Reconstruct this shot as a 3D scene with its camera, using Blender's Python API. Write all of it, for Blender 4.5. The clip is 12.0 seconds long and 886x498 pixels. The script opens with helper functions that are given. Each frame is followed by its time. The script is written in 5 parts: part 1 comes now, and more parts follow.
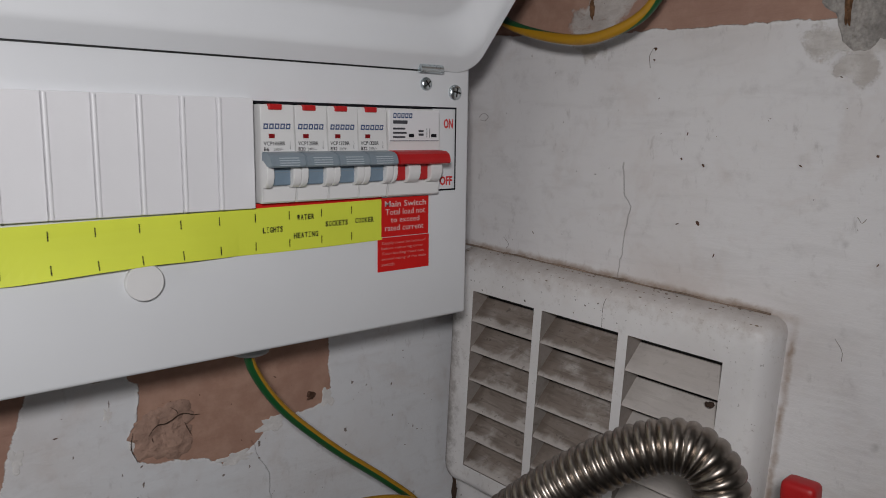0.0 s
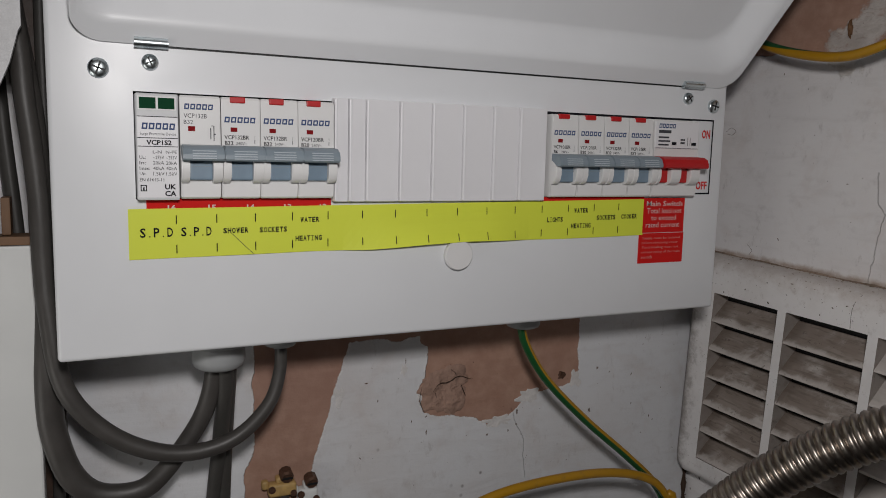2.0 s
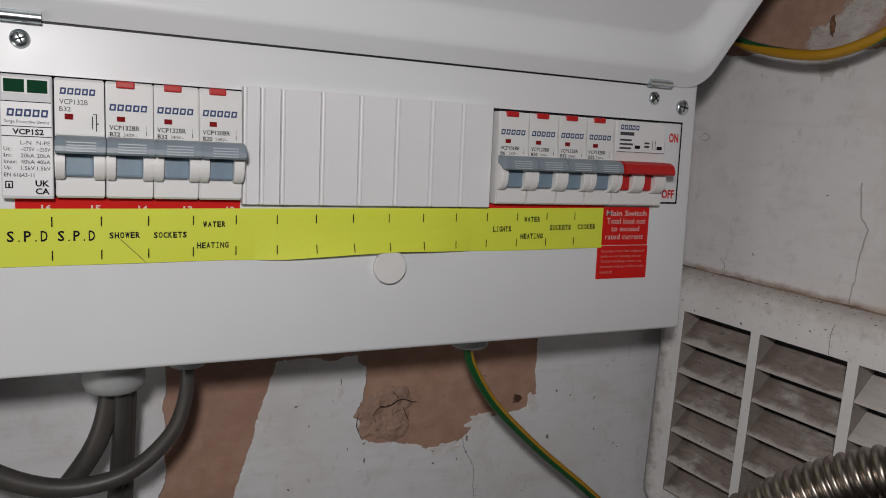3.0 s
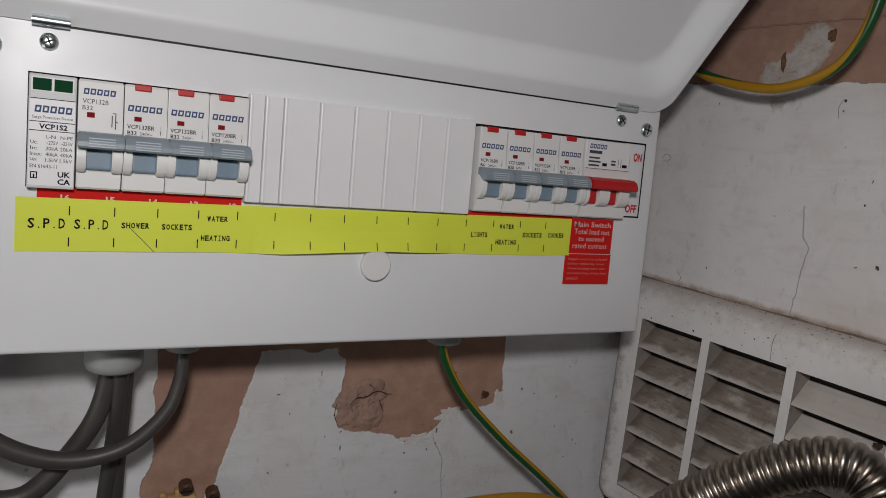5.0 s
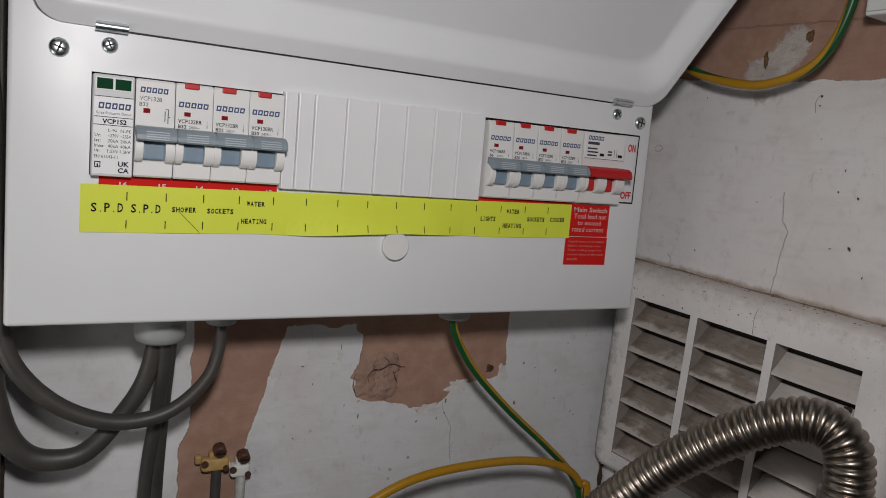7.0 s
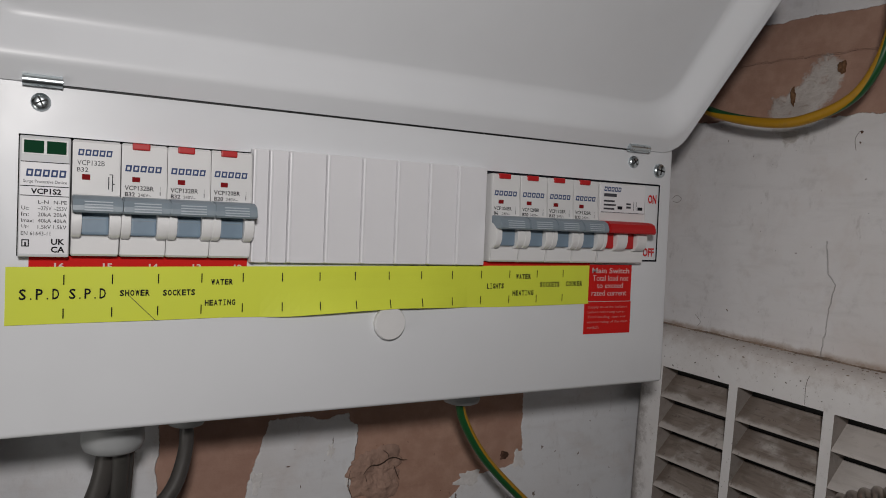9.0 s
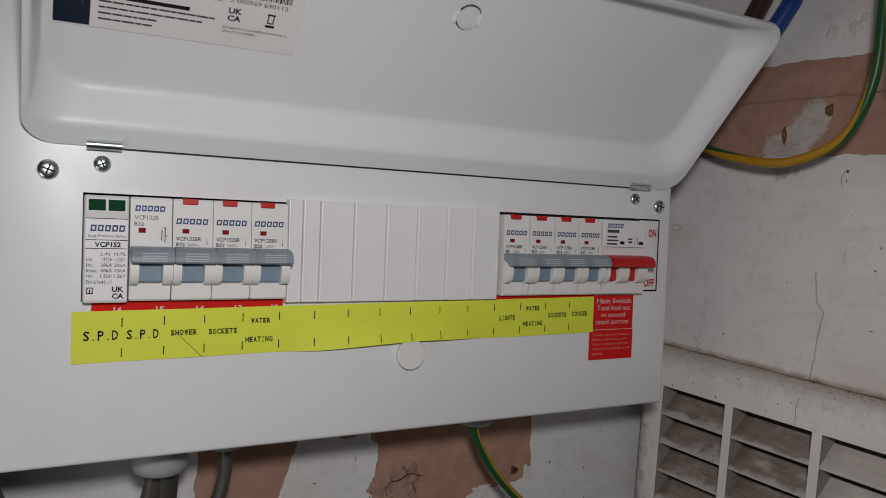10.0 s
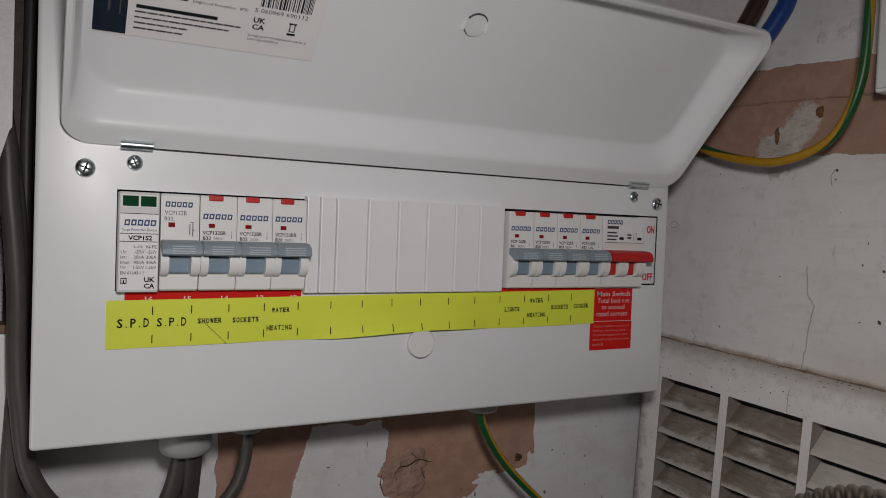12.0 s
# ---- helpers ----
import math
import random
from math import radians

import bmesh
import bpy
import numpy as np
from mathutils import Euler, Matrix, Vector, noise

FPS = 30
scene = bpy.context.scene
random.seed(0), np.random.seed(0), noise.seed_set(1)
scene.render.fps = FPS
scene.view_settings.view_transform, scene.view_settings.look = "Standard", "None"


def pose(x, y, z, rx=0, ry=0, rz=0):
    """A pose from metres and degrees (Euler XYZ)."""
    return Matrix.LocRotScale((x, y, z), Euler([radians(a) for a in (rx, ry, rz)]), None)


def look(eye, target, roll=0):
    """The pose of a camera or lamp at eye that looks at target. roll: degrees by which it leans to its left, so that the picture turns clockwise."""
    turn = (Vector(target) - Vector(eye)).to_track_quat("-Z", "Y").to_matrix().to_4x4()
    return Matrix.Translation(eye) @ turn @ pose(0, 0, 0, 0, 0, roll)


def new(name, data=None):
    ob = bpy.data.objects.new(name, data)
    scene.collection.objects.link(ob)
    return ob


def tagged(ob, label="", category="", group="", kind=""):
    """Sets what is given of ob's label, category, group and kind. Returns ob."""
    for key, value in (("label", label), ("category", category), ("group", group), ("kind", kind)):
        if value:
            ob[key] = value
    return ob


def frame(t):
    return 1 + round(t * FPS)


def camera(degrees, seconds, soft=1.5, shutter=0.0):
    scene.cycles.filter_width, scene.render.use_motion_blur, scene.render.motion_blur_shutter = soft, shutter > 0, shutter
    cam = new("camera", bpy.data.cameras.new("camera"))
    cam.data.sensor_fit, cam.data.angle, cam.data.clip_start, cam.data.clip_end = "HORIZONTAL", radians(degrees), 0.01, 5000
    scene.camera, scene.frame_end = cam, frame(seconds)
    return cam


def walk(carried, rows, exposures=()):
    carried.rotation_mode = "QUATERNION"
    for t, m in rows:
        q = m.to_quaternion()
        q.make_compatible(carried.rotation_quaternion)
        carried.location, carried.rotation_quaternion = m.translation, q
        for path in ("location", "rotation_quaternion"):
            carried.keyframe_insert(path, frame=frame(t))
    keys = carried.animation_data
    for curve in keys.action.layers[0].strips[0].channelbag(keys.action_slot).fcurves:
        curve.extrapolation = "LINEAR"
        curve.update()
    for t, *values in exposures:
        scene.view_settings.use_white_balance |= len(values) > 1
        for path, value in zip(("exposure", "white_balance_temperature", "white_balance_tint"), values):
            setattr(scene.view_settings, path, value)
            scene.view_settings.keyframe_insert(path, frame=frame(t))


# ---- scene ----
cam = camera(61.0, 12.0, soft=0.95, shutter=0.3)
PATH = [
    (0, (0.094, -0.33, 1.517), (1.361, 1.184, 1.196), 0.8),
    (0.5, (0.068, -0.342, 1.517), (1.327, 1.188, 1.238), 0.7),
    (1, (0.039, -0.355, 1.506), (1.143, 1.293, 1.245), 0.7),
    (1.5, (0.019, -0.364, 1.507), (0.91, 1.407, 1.249), 0.8),
    (2, (0.02, -0.364, 1.504), (0.866, 1.43, 1.247), 1.4),
    (2.5, (0.052, -0.357, 1.502), (0.891, 1.44, 1.246), 2.1),
    (3, (0.066, -0.336, 1.501), (0.933, 1.451, 1.265), 2.4),
    (3.5, (0.061, -0.344, 1.5), (0.958, 1.431, 1.282), 3.0),
    (5.3, (0.043, -0.362, 1.501), (0.994, 1.385, 1.294), 5.0),
    (5.5, (0.043, -0.362, 1.497), (0.991, 1.387, 1.293), 5.1),
    (6, (0.031, -0.378, 1.499), (0.982, 1.368, 1.287), 5.5),
    (6.5, (0.013, -0.39, 1.502), (0.976, 1.347, 1.271), 5.7),
    (6.7, (0.011, -0.395, 1.501), (0.978, 1.339, 1.263), 5.4),
    (8.5, (0.042, -0.343, 1.499), (1.013, 1.403, 1.407), 2.8),
    (9, (0.042, -0.338, 1.498), (1.012, 1.41, 1.435), 2.3),
    (9.5, (0.034, -0.329, 1.507), (1.01, 1.415, 1.442), 2.3),
    (10, (0.019, -0.363, 1.519), (0.981, 1.389, 1.455), 2.2),
    (10.5, (0.013, -0.372, 1.511), (0.965, 1.387, 1.46), 2.0),
    (11, (0.018, -0.358, 1.505), (0.986, 1.392, 1.461), 1.8),
    (11.5, (0.009, -0.367, 1.505), (0.966, 1.389, 1.465), 1.8),
    (12, (0.005, -0.382, 1.516), (0.961, 1.374, 1.454), 2.2),
]
walk(cam, [(t, look(eye, target, roll)) for t, eye, target, roll in PATH], [(0.0, 0.28, 6350, 10), (0.5, 0.26, 6380, 10), (1.0, 0.12, 6450, 10), (1.5, -0.02, 6500, 10), (2.0, 0.0, 6510, 10), (2.5, 0.1, 6530, 10), (3.0, 0.12, 6530, 10), (3.5, 0.03, 6530, 10), (5.5, 0.05, 6530, 10), (6.0, 0.06, 6530, 10), (6.5, 0.17, 6530, 10), (8.5, -0.02, 6530, 10), (9.5, 0.0, 6550, 10), (10.5, -0.15, 6580, 10), (12.0, -0.18, 6620, 10)])

# ---------------------------------------------------------------- light
world = bpy.data.worlds.new("world")
scene.world = world
world.use_nodes = True
world.node_tree.nodes["Background"].inputs[0].default_value = (0.9, 0.95, 1.0, 1)
world.node_tree.nodes["Background"].inputs[1].default_value = 0.004


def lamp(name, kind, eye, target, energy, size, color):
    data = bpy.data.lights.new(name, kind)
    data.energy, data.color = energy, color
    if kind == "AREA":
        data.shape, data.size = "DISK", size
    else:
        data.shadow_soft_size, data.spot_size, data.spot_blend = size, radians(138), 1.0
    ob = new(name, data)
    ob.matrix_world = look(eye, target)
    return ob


# the torch carried above the camera
lamp("torch_light", "SPOT", (0.024, -0.395, 1.588), (0.25, 0.0, 1.365), 4.02, 0.022, (1.0, 0.97, 0.96))
# dim fill lamp added at the side to brighten the lower left
lamp("fill_light", "AREA", (-0.23, -0.13, 1.28), (-0.01, 0.06, 1.40), 0.20, 0.18, (1.0, 0.97, 0.92))

# ---------------------------------------------------------------- materials


def material(name, color=(0.8, 0.8, 0.8), rough=0.5, metal=0.0, grain=0.0, grain_scale=300.0, bump=0.0, bump_scale=400.0, coat=0.0):
    m = bpy.data.materials.new(name)
    m.use_nodes = True
    t = m.node_tree
    b = t.nodes["Principled BSDF"]
    b.inputs["Base Color"].default_value = (*color, 1)
    b.inputs["Roughness"].default_value = rough
    b.inputs["Metallic"].default_value = metal
    b.inputs["Coat Weight"].default_value = coat
    if rough >= 0.8:
        b.inputs["Specular IOR Level"].default_value = 0.15
    co = t.nodes.new("ShaderNodeTexCoord").outputs["Object"]
    if grain:
        n1 = noise_node(t, co, grain_scale, 4)
        n2 = noise_node(t, co, grain_scale / 9, 2)
        mix = math_node(t, "MULTIPLY", n1, n2)
        r = t.nodes.new("ShaderNodeMapRange")
        r.inputs[1].default_value, r.inputs[2].default_value = 0.12, 0.42
        r.inputs[3].default_value, r.inputs[4].default_value = 1 - grain, 1 + grain * 0.4
        t.links.new(mix, r.inputs[0])
        c = t.nodes.new("ShaderNodeMix")
        c.data_type, c.blend_type = "RGBA", "MULTIPLY"
        c.inputs[0].default_value = 1
        c.inputs[6].default_value = (*color, 1)
        t.links.new(r.outputs[0], c.inputs[7])
        t.links.new(c.outputs[2], b.inputs["Base Color"])
        q = t.nodes.new("ShaderNodeMapRange")
        q.inputs[3].default_value, q.inputs[4].default_value = rough * 0.8, min(1, rough * 1.25)
        t.links.new(n1, q.inputs[0])
        t.links.new(q.outputs[0], b.inputs["Roughness"])
    if bump:
        add_bump(t, b, noise_node(t, co, bump_scale, 3), bump)
    return m


def noise_node(t, co, scale, detail=3, rough=0.55, distort=0.0):
    n = t.nodes.new("ShaderNodeTexNoise")
    n.inputs["Scale"].default_value, n.inputs["Detail"].default_value = scale, detail
    n.inputs["Roughness"].default_value, n.inputs["Distortion"].default_value = rough, distort
    t.links.new(co, n.inputs["Vector"])
    return n.outputs["Fac"]


def math_node(t, op, a, b=None, c=None):
    n = t.nodes.new("ShaderNodeMath")
    n.operation = op
    for i, v in enumerate((a, b, c)):
        if v is None:
            continue
        if isinstance(v, (int, float)):
            n.inputs[i].default_value = v
        else:
            t.links.new(v, n.inputs[i])
    return n.outputs[0]


def add_bump(t, b, height, strength, distance=0.001):
    n = t.nodes.new("ShaderNodeBump")
    n.inputs["Strength"].default_value, n.inputs["Distance"].default_value = strength, distance
    t.links.new(height, n.inputs["Height"])
    t.links.new(n.outputs[0], b.inputs["Normal"])


def ramp(t, fac, lo, hi, out_lo=0.0, out_hi=1.0):
    r = t.nodes.new("ShaderNodeMapRange")
    r.interpolation_type = "SMOOTHSTEP"
    for i, v in zip((1, 2, 3, 4), (lo, hi, out_lo, out_hi)):
        r.inputs[i].default_value = v
    t.links.new(fac, r.inputs[0])
    return r.outputs[0]


def mix_color(t, fac, a, b):
    n = t.nodes.new("ShaderNodeMix")
    n.data_type = "RGBA"
    for i, v in ((0, fac), (6, a), (7, b)):
        if isinstance(v, tuple):
            n.inputs[i].default_value = (*v, 1)
        elif isinstance(v, (int, float)):
            n.inputs[i].default_value = v
        else:
            t.links.new(v, n.inputs[i])
    return n.outputs[2]


def convex(t, x, z, corners):
    """Signed distance to a convex outline, corners anticlockwise: below zero inside."""
    out = None
    for (x0, z0), (x1, z1) in zip(corners, corners[1:] + corners[:1]):
        dx, dz = x1 - x0, z1 - z0
        n = math.hypot(dx, dz)
        a, b = dz / n, -dx / n
        d = math_node(t, "ADD", math_node(t, "MULTIPLY_ADD", x, a, -(a * x0 + b * z0)), math_node(t, "MULTIPLY", z, b))
        out = d if out is None else math_node(t, "MAXIMUM", out, d)
    return out


def wall_material(name, paint, bare_shapes, filler_shapes, cracks, specks, ragged=0.005, stains=(), wobble=0.003):
    """Old dirty wall paint with bare plaster, filler and cracks where they lie on the wall (local x along it, z up)."""
    m = bpy.data.materials.new(name)
    m.use_nodes = True
    t = m.node_tree
    b = t.nodes["Principled BSDF"]
    co = t.nodes.new("ShaderNodeTexCoord").outputs["Object"]
    sep = t.nodes.new("ShaderNodeSeparateXYZ")
    t.links.new(co, sep.inputs[0])
    big, mid, fine = noise_node(t, co, 9, 4), noise_node(t, co, 70, 5, 0.65), noise_node(t, co, 420, 4, 0.7)
    edge1, edge2 = noise_node(t, co, 120, 5, 0.75), noise_node(t, co, 95, 5, 0.75, 0.6)
    x = math_node(t, "ADD", sep.outputs[0], math_node(t, "MULTIPLY", math_node(t, "SUBTRACT", edge1, 0.5), ragged))
    z = math_node(t, "ADD", sep.outputs[2], math_node(t, "MULTIPLY", math_node(t, "SUBTRACT", edge2, 0.5), ragged))

    x = math_node(t, "MULTIPLY_ADD", math_node(t, "SUBTRACT", noise_node(t, co, 38, 2), 0.5), wobble, x)
    z = math_node(t, "MULTIPLY_ADD", math_node(t, "SUBTRACT", noise_node(t, co, 44, 2, 0.55, 0.4), 0.5), wobble, z)

    def union(shapes):
        out = None
        for c in shapes:
            d = convex(t, x, z, c)
            out = d if out is None else math_node(t, "MINIMUM", out, d)
        return out

    squash = t.nodes.new("ShaderNodeMapping")
    squash.inputs["Scale"].default_value = (1.0, 1.0, 0.45)
    squash.inputs["Rotation"].default_value = (0, 0.5, 0)
    t.links.new(co, squash.inputs["Vector"])
    streak = ramp(t, noise_node(t, squash.outputs[0], 150, 5, 0.7), 0.56, 0.72)
    dirt = ramp(t, mid, 0.52, 0.78)
    grime = ramp(t, big, 0.45, 0.75)
    col = mix_color(t, math_node(t, "MULTIPLY", dirt, 0.40), paint, (0.44, 0.41, 0.40))
    col = mix_color(t, math_node(t, "MULTIPLY", grime, 0.40), col, (0.56, 0.49, 0.45))
    col = mix_color(t, math_node(t, "MULTIPLY", math_node(t, "MULTIPLY", streak, 0.42), ramp(t, noise_node(t, co, 17, 2), 0.42, 0.58)), col, (0.36, 0.33, 0.32))
    sweep = t.nodes.new("ShaderNodeMapping")
    sweep.inputs["Scale"].default_value = (0.22, 1.0, 1.0)
    sweep.inputs["Rotation"].default_value = (0, 0.12, 0)
    t.links.new(co, sweep.inputs["Vector"])
    brushmark = noise_node(t, sweep.outputs[0], 95, 4, 0.6, 0.3)
    col = mix_color(t, math_node(t, "MULTIPLY", ramp(t, brushmark, 0.50, 0.72), 0.22), col, (0.50, 0.47, 0.46))
    col = mix_color(t, math_node(t, "MULTIPLY", ramp(t, noise_node(t, co, 26, 4, 0.6, 0.5), 0.50, 0.66), 0.22), col, (0.55, 0.47, 0.43))
    vor = t.nodes.new("ShaderNodeTexVoronoi")
    vor.inputs["Scale"].default_value = specks
    t.links.new(co, vor.inputs["Vector"])
    dot = math_node(t, "MULTIPLY", ramp(t, vor.outputs["Distance"], 0.04, 0.11, 1, 0), ramp(t, noise_node(t, co, 23, 2), 0.47, 0.6))
    col = mix_color(t, math_node(t, "MULTIPLY", dot, 0.75), col, (0.10, 0.08, 0.07))
    height = math_node(t, "ADD", math_node(t, "ADD", math_node(t, "MULTIPLY", mid, 0.35), math_node(t, "MULTIPLY", fine, 0.12)), math_node(t, "MULTIPLY", brushmark, 0.55))
    for line, thick in cracks:
        for (x0, z0), (x1, z1) in zip(line, line[1:]):
            n = math.hypot(x1 - x0, z1 - z0)
            ux, uz = (x1 - x0) / n, (z1 - z0) / n
            a = math_node(t, "ADD", math_node(t, "MULTIPLY_ADD", x, ux, -(ux * x0 + uz * z0)), math_node(t, "MULTIPLY", z, uz))
            d = math_node(t, "ADD", math_node(t, "MULTIPLY_ADD", x, uz, -(uz * x0 - ux * z0)), math_node(t, "MULTIPLY", z, -ux))
            inside = math_node(t, "MULTIPLY", math_node(t, "GREATER_THAN", a, 0), math_node(t, "LESS_THAN", a, n))
            c = math_node(t, "MULTIPLY", ramp(t, math_node(t, "ABSOLUTE", d), thick * 0.4, thick, 1, 0), inside)
            col = mix_color(t, math_node(t, "MULTIPLY", c, 0.22), col, (0.12, 0.10, 0.09))
            height = math_node(t, "SUBTRACT", height, math_node(t, "MULTIPLY", c, 0.6))
    for (x0, z0), (x1, z1), thick in stains:
        n = math.hypot(x1 - x0, z1 - z0)
        ux, uz = (x1 - x0) / n, (z1 - z0) / n
        a = math_node(t, "ADD", math_node(t, "MULTIPLY_ADD", x, ux, -(ux * x0 + uz * z0)), math_node(t, "MULTIPLY", z, uz))
        d = math_node(t, "ADD", math_node(t, "MULTIPLY_ADD", x, uz, -(uz * x0 - ux * z0)), math_node(t, "MULTIPLY", z, -ux))
        inside = math_node(t, "MULTIPLY", ramp(t, a, -0.01, 0.01), ramp(t, a, n - 0.01, n + 0.01, 1, 0))
        c = math_node(t, "MULTIPLY", ramp(t, math_node(t, "ABSOLUTE", d), 0.0, thick, 1, 0), inside)
        col = mix_color(t, math_node(t, "MULTIPLY", c, ramp(t, mid, 0.3, 0.6, 0.35, 0.9)), col, (0.36, 0.27, 0.21))
    rough = 0.62
    if bare_shapes:
        d = union(bare_shapes)
        inside = ramp(t, d, -0.0003, 0.0003, 1, 0)
        lip = math_node(t, "MULTIPLY", ramp(t, d, 0.0, 0.0022, 1, 0), ramp(t, fine, 0.4, 0.6))
        bare = mix_color(t, ramp(t, mid, 0.35, 0.7), (0.365, 0.212, 0.155), (0.445, 0.278, 0.208))
        bare = mix_color(t, math_node(t, "MULTIPLY", ramp(t, big, 0.4, 0.7), 0.4), bare, (0.33, 0.19, 0.15))
        col = mix_color(t, math_node(t, "MULTIPLY", lip, 0.6), col, (0.86, 0.85, 0.84))
        col = mix_color(t, inside, col, bare)
        height = math_node(t, "SUBTRACT", height, math_node(t, "MULTIPLY", inside, 0.55))
    if filler_shapes:
        d = union(filler_shapes)
        brushed = t.nodes.new("ShaderNodeMapping")
        brushed.inputs["Scale"].default_value = (0.55, 1.0, 1.2)
        t.links.new(co, brushed.inputs["Vector"])
        brush = noise_node(t, brushed.outputs[0], 150, 5, 0.7, 1.0)
        patch = math_node(t, "MULTIPLY", ramp(t, math_node(t, "MULTIPLY_ADD", math_node(t, "SUBTRACT", mid, 0.5), 0.030, d), -0.0030, 0.0015, 0.88, 0), ramp(t, brush, 0.28, 0.46, 0.35, 1.0))
        fill = mix_color(t, ramp(t, mid, 0.35, 0.65), (0.50, 0.46, 0.43), (0.67, 0.64, 0.61))
        fill = mix_color(t, math_node(t, "MULTIPLY", ramp(t, brush, 0.50, 0.68), 0.30), fill, (0.36, 0.32, 0.29))
        col = mix_color(t, patch, col, fill)
        height = math_node(t, "ADD", height, math_node(t, "MULTIPLY", math_node(t, "MULTIPLY", patch, brush), 0.8))
    t.links.new(col, b.inputs["Base Color"])
    b.inputs["Roughness"].default_value = rough
    add_bump(t, b, height, 0.9, 0.0014)
    return m


def striped_cable():
    """Green and yellow earth cable: the green runs along one side, by the mesh's UV."""
    m = bpy.data.materials.new("earth_cable")
    m.use_nodes = True
    t = m.node_tree
    b = t.nodes["Principled BSDF"]
    uv = t.nodes.new("ShaderNodeUVMap")
    sep = t.nodes.new("ShaderNodeSeparateXYZ")
    t.links.new(uv.outputs[0], sep.inputs[0])
    co = t.nodes.new("ShaderNodeTexCoord").outputs["Object"]
    w = math_node(t, "ABSOLUTE", math_node(t, "SUBTRACT", math_node(t, "FRACT", sep.outputs[0]), 0.5))
    g = ramp(t, w, 0.30, 0.32)
    col = mix_color(t, g, (0.43, 0.222, 0.008), (0.010, 0.085, 0.022))
    col = mix_color(t, math_node(t, "MULTIPLY", ramp(t, noise_node(t, co, 160, 4), 0.55, 0.8), 0.35), col, (0.12, 0.09, 0.05))
    t.links.new(col, b.inputs["Base Color"])
    b.inputs["Roughness"].default_value = 0.38
    return m


def dirty_vent_material(name, clean, grime):
    m = bpy.data.materials.new(name)
    m.use_nodes = True
    t = m.node_tree
    b = t.nodes["Principled BSDF"]
    co = t.nodes.new("ShaderNodeTexCoord").outputs["Object"]
    info = t.nodes.new("ShaderNodeObjectInfo")
    shift = t.nodes.new("ShaderNodeVectorMath")
    shift.operation = "ADD"
    t.links.new(co, shift.inputs[0])
    t.links.new(info.outputs["Random"], shift.inputs[1])
    v = shift.outputs[0]
    squash = t.nodes.new("ShaderNodeMapping")
    squash.inputs["Scale"].default_value = (0.45, 1.0, 1.3)
    t.links.new(v, squash.inputs["Vector"])
    v = squash.outputs[0]
    n1, n2, n3 = noise_node(t, v, 55, 5, 0.65), noise_node(t, v, 105, 5, 0.72, 0.8), noise_node(t, v, 14, 2)
    col = mix_color(t, math_node(t, "MULTIPLY", ramp(t, n1, 0.42, 0.72), grime), clean, (0.22, 0.18, 0.155))
    col = mix_color(t, math_node(t, "MULTIPLY", ramp(t, n2, 0.50, 0.78), grime), col, (0.13, 0.11, 0.09))
    col = mix_color(t, math_node(t, "MULTIPLY", ramp(t, n3, 0.4, 0.6), grime * 0.5), col, (0.42, 0.36, 0.33))
    t.links.new(col, b.inputs["Base Color"])
    b.inputs["Roughness"].default_value = 0.6
    add_bump(t, b, n2, 0.4, 0.0006)
    return m


def vent_paint_material():
    """Painted plastic, faintly blotched, with brown dust along its top edge and a ragged, darker inner edge."""
    m = bpy.data.materials.new("vent_plastic")
    m.use_nodes = True
    t = m.node_tree
    b = t.nodes["Principled BSDF"]
    co = t.nodes.new("ShaderNodeTexCoord").outputs["Object"]
    sep = t.nodes.new("ShaderNodeSeparateXYZ")
    t.links.new(co, sep.inputs[0])
    soft, mid, fine = noise_node(t, co, 30, 4), noise_node(t, co, 130, 5, 0.7), noise_node(t, co, 520, 3, 0.6)
    col = mix_color(t, math_node(t, "MULTIPLY", ramp(t, soft, 0.40, 0.70), 0.35), (0.785, 0.77, 0.765), (0.62, 0.585, 0.565))
    col = mix_color(t, math_node(t, "MULTIPLY", ramp(t, mid, 0.56, 0.74), 0.35), col, (0.44, 0.40, 0.37))
    z = math_node(t, "MULTIPLY_ADD", math_node(t, "SUBTRACT", mid, 0.5), 0.022, sep.outputs[2])
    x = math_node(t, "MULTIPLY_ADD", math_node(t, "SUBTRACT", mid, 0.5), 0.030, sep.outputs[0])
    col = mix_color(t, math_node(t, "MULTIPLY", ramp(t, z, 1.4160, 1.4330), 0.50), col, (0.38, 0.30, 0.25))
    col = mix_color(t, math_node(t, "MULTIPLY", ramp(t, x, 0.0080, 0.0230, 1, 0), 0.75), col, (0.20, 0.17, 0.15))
    col = mix_color(t, math_node(t, "MULTIPLY", ramp(t, fine, 0.66, 0.74), 0.5), col, (0.20, 0.16, 0.14))
    t.links.new(col, b.inputs["Base Color"])
    b.inputs["Roughness"].default_value = 0.55
    add_bump(t, b, math_node(t, "ADD", mid, math_node(t, "MULTIPLY", fine, 0.3)), 0.35, 0.0006)
    return m


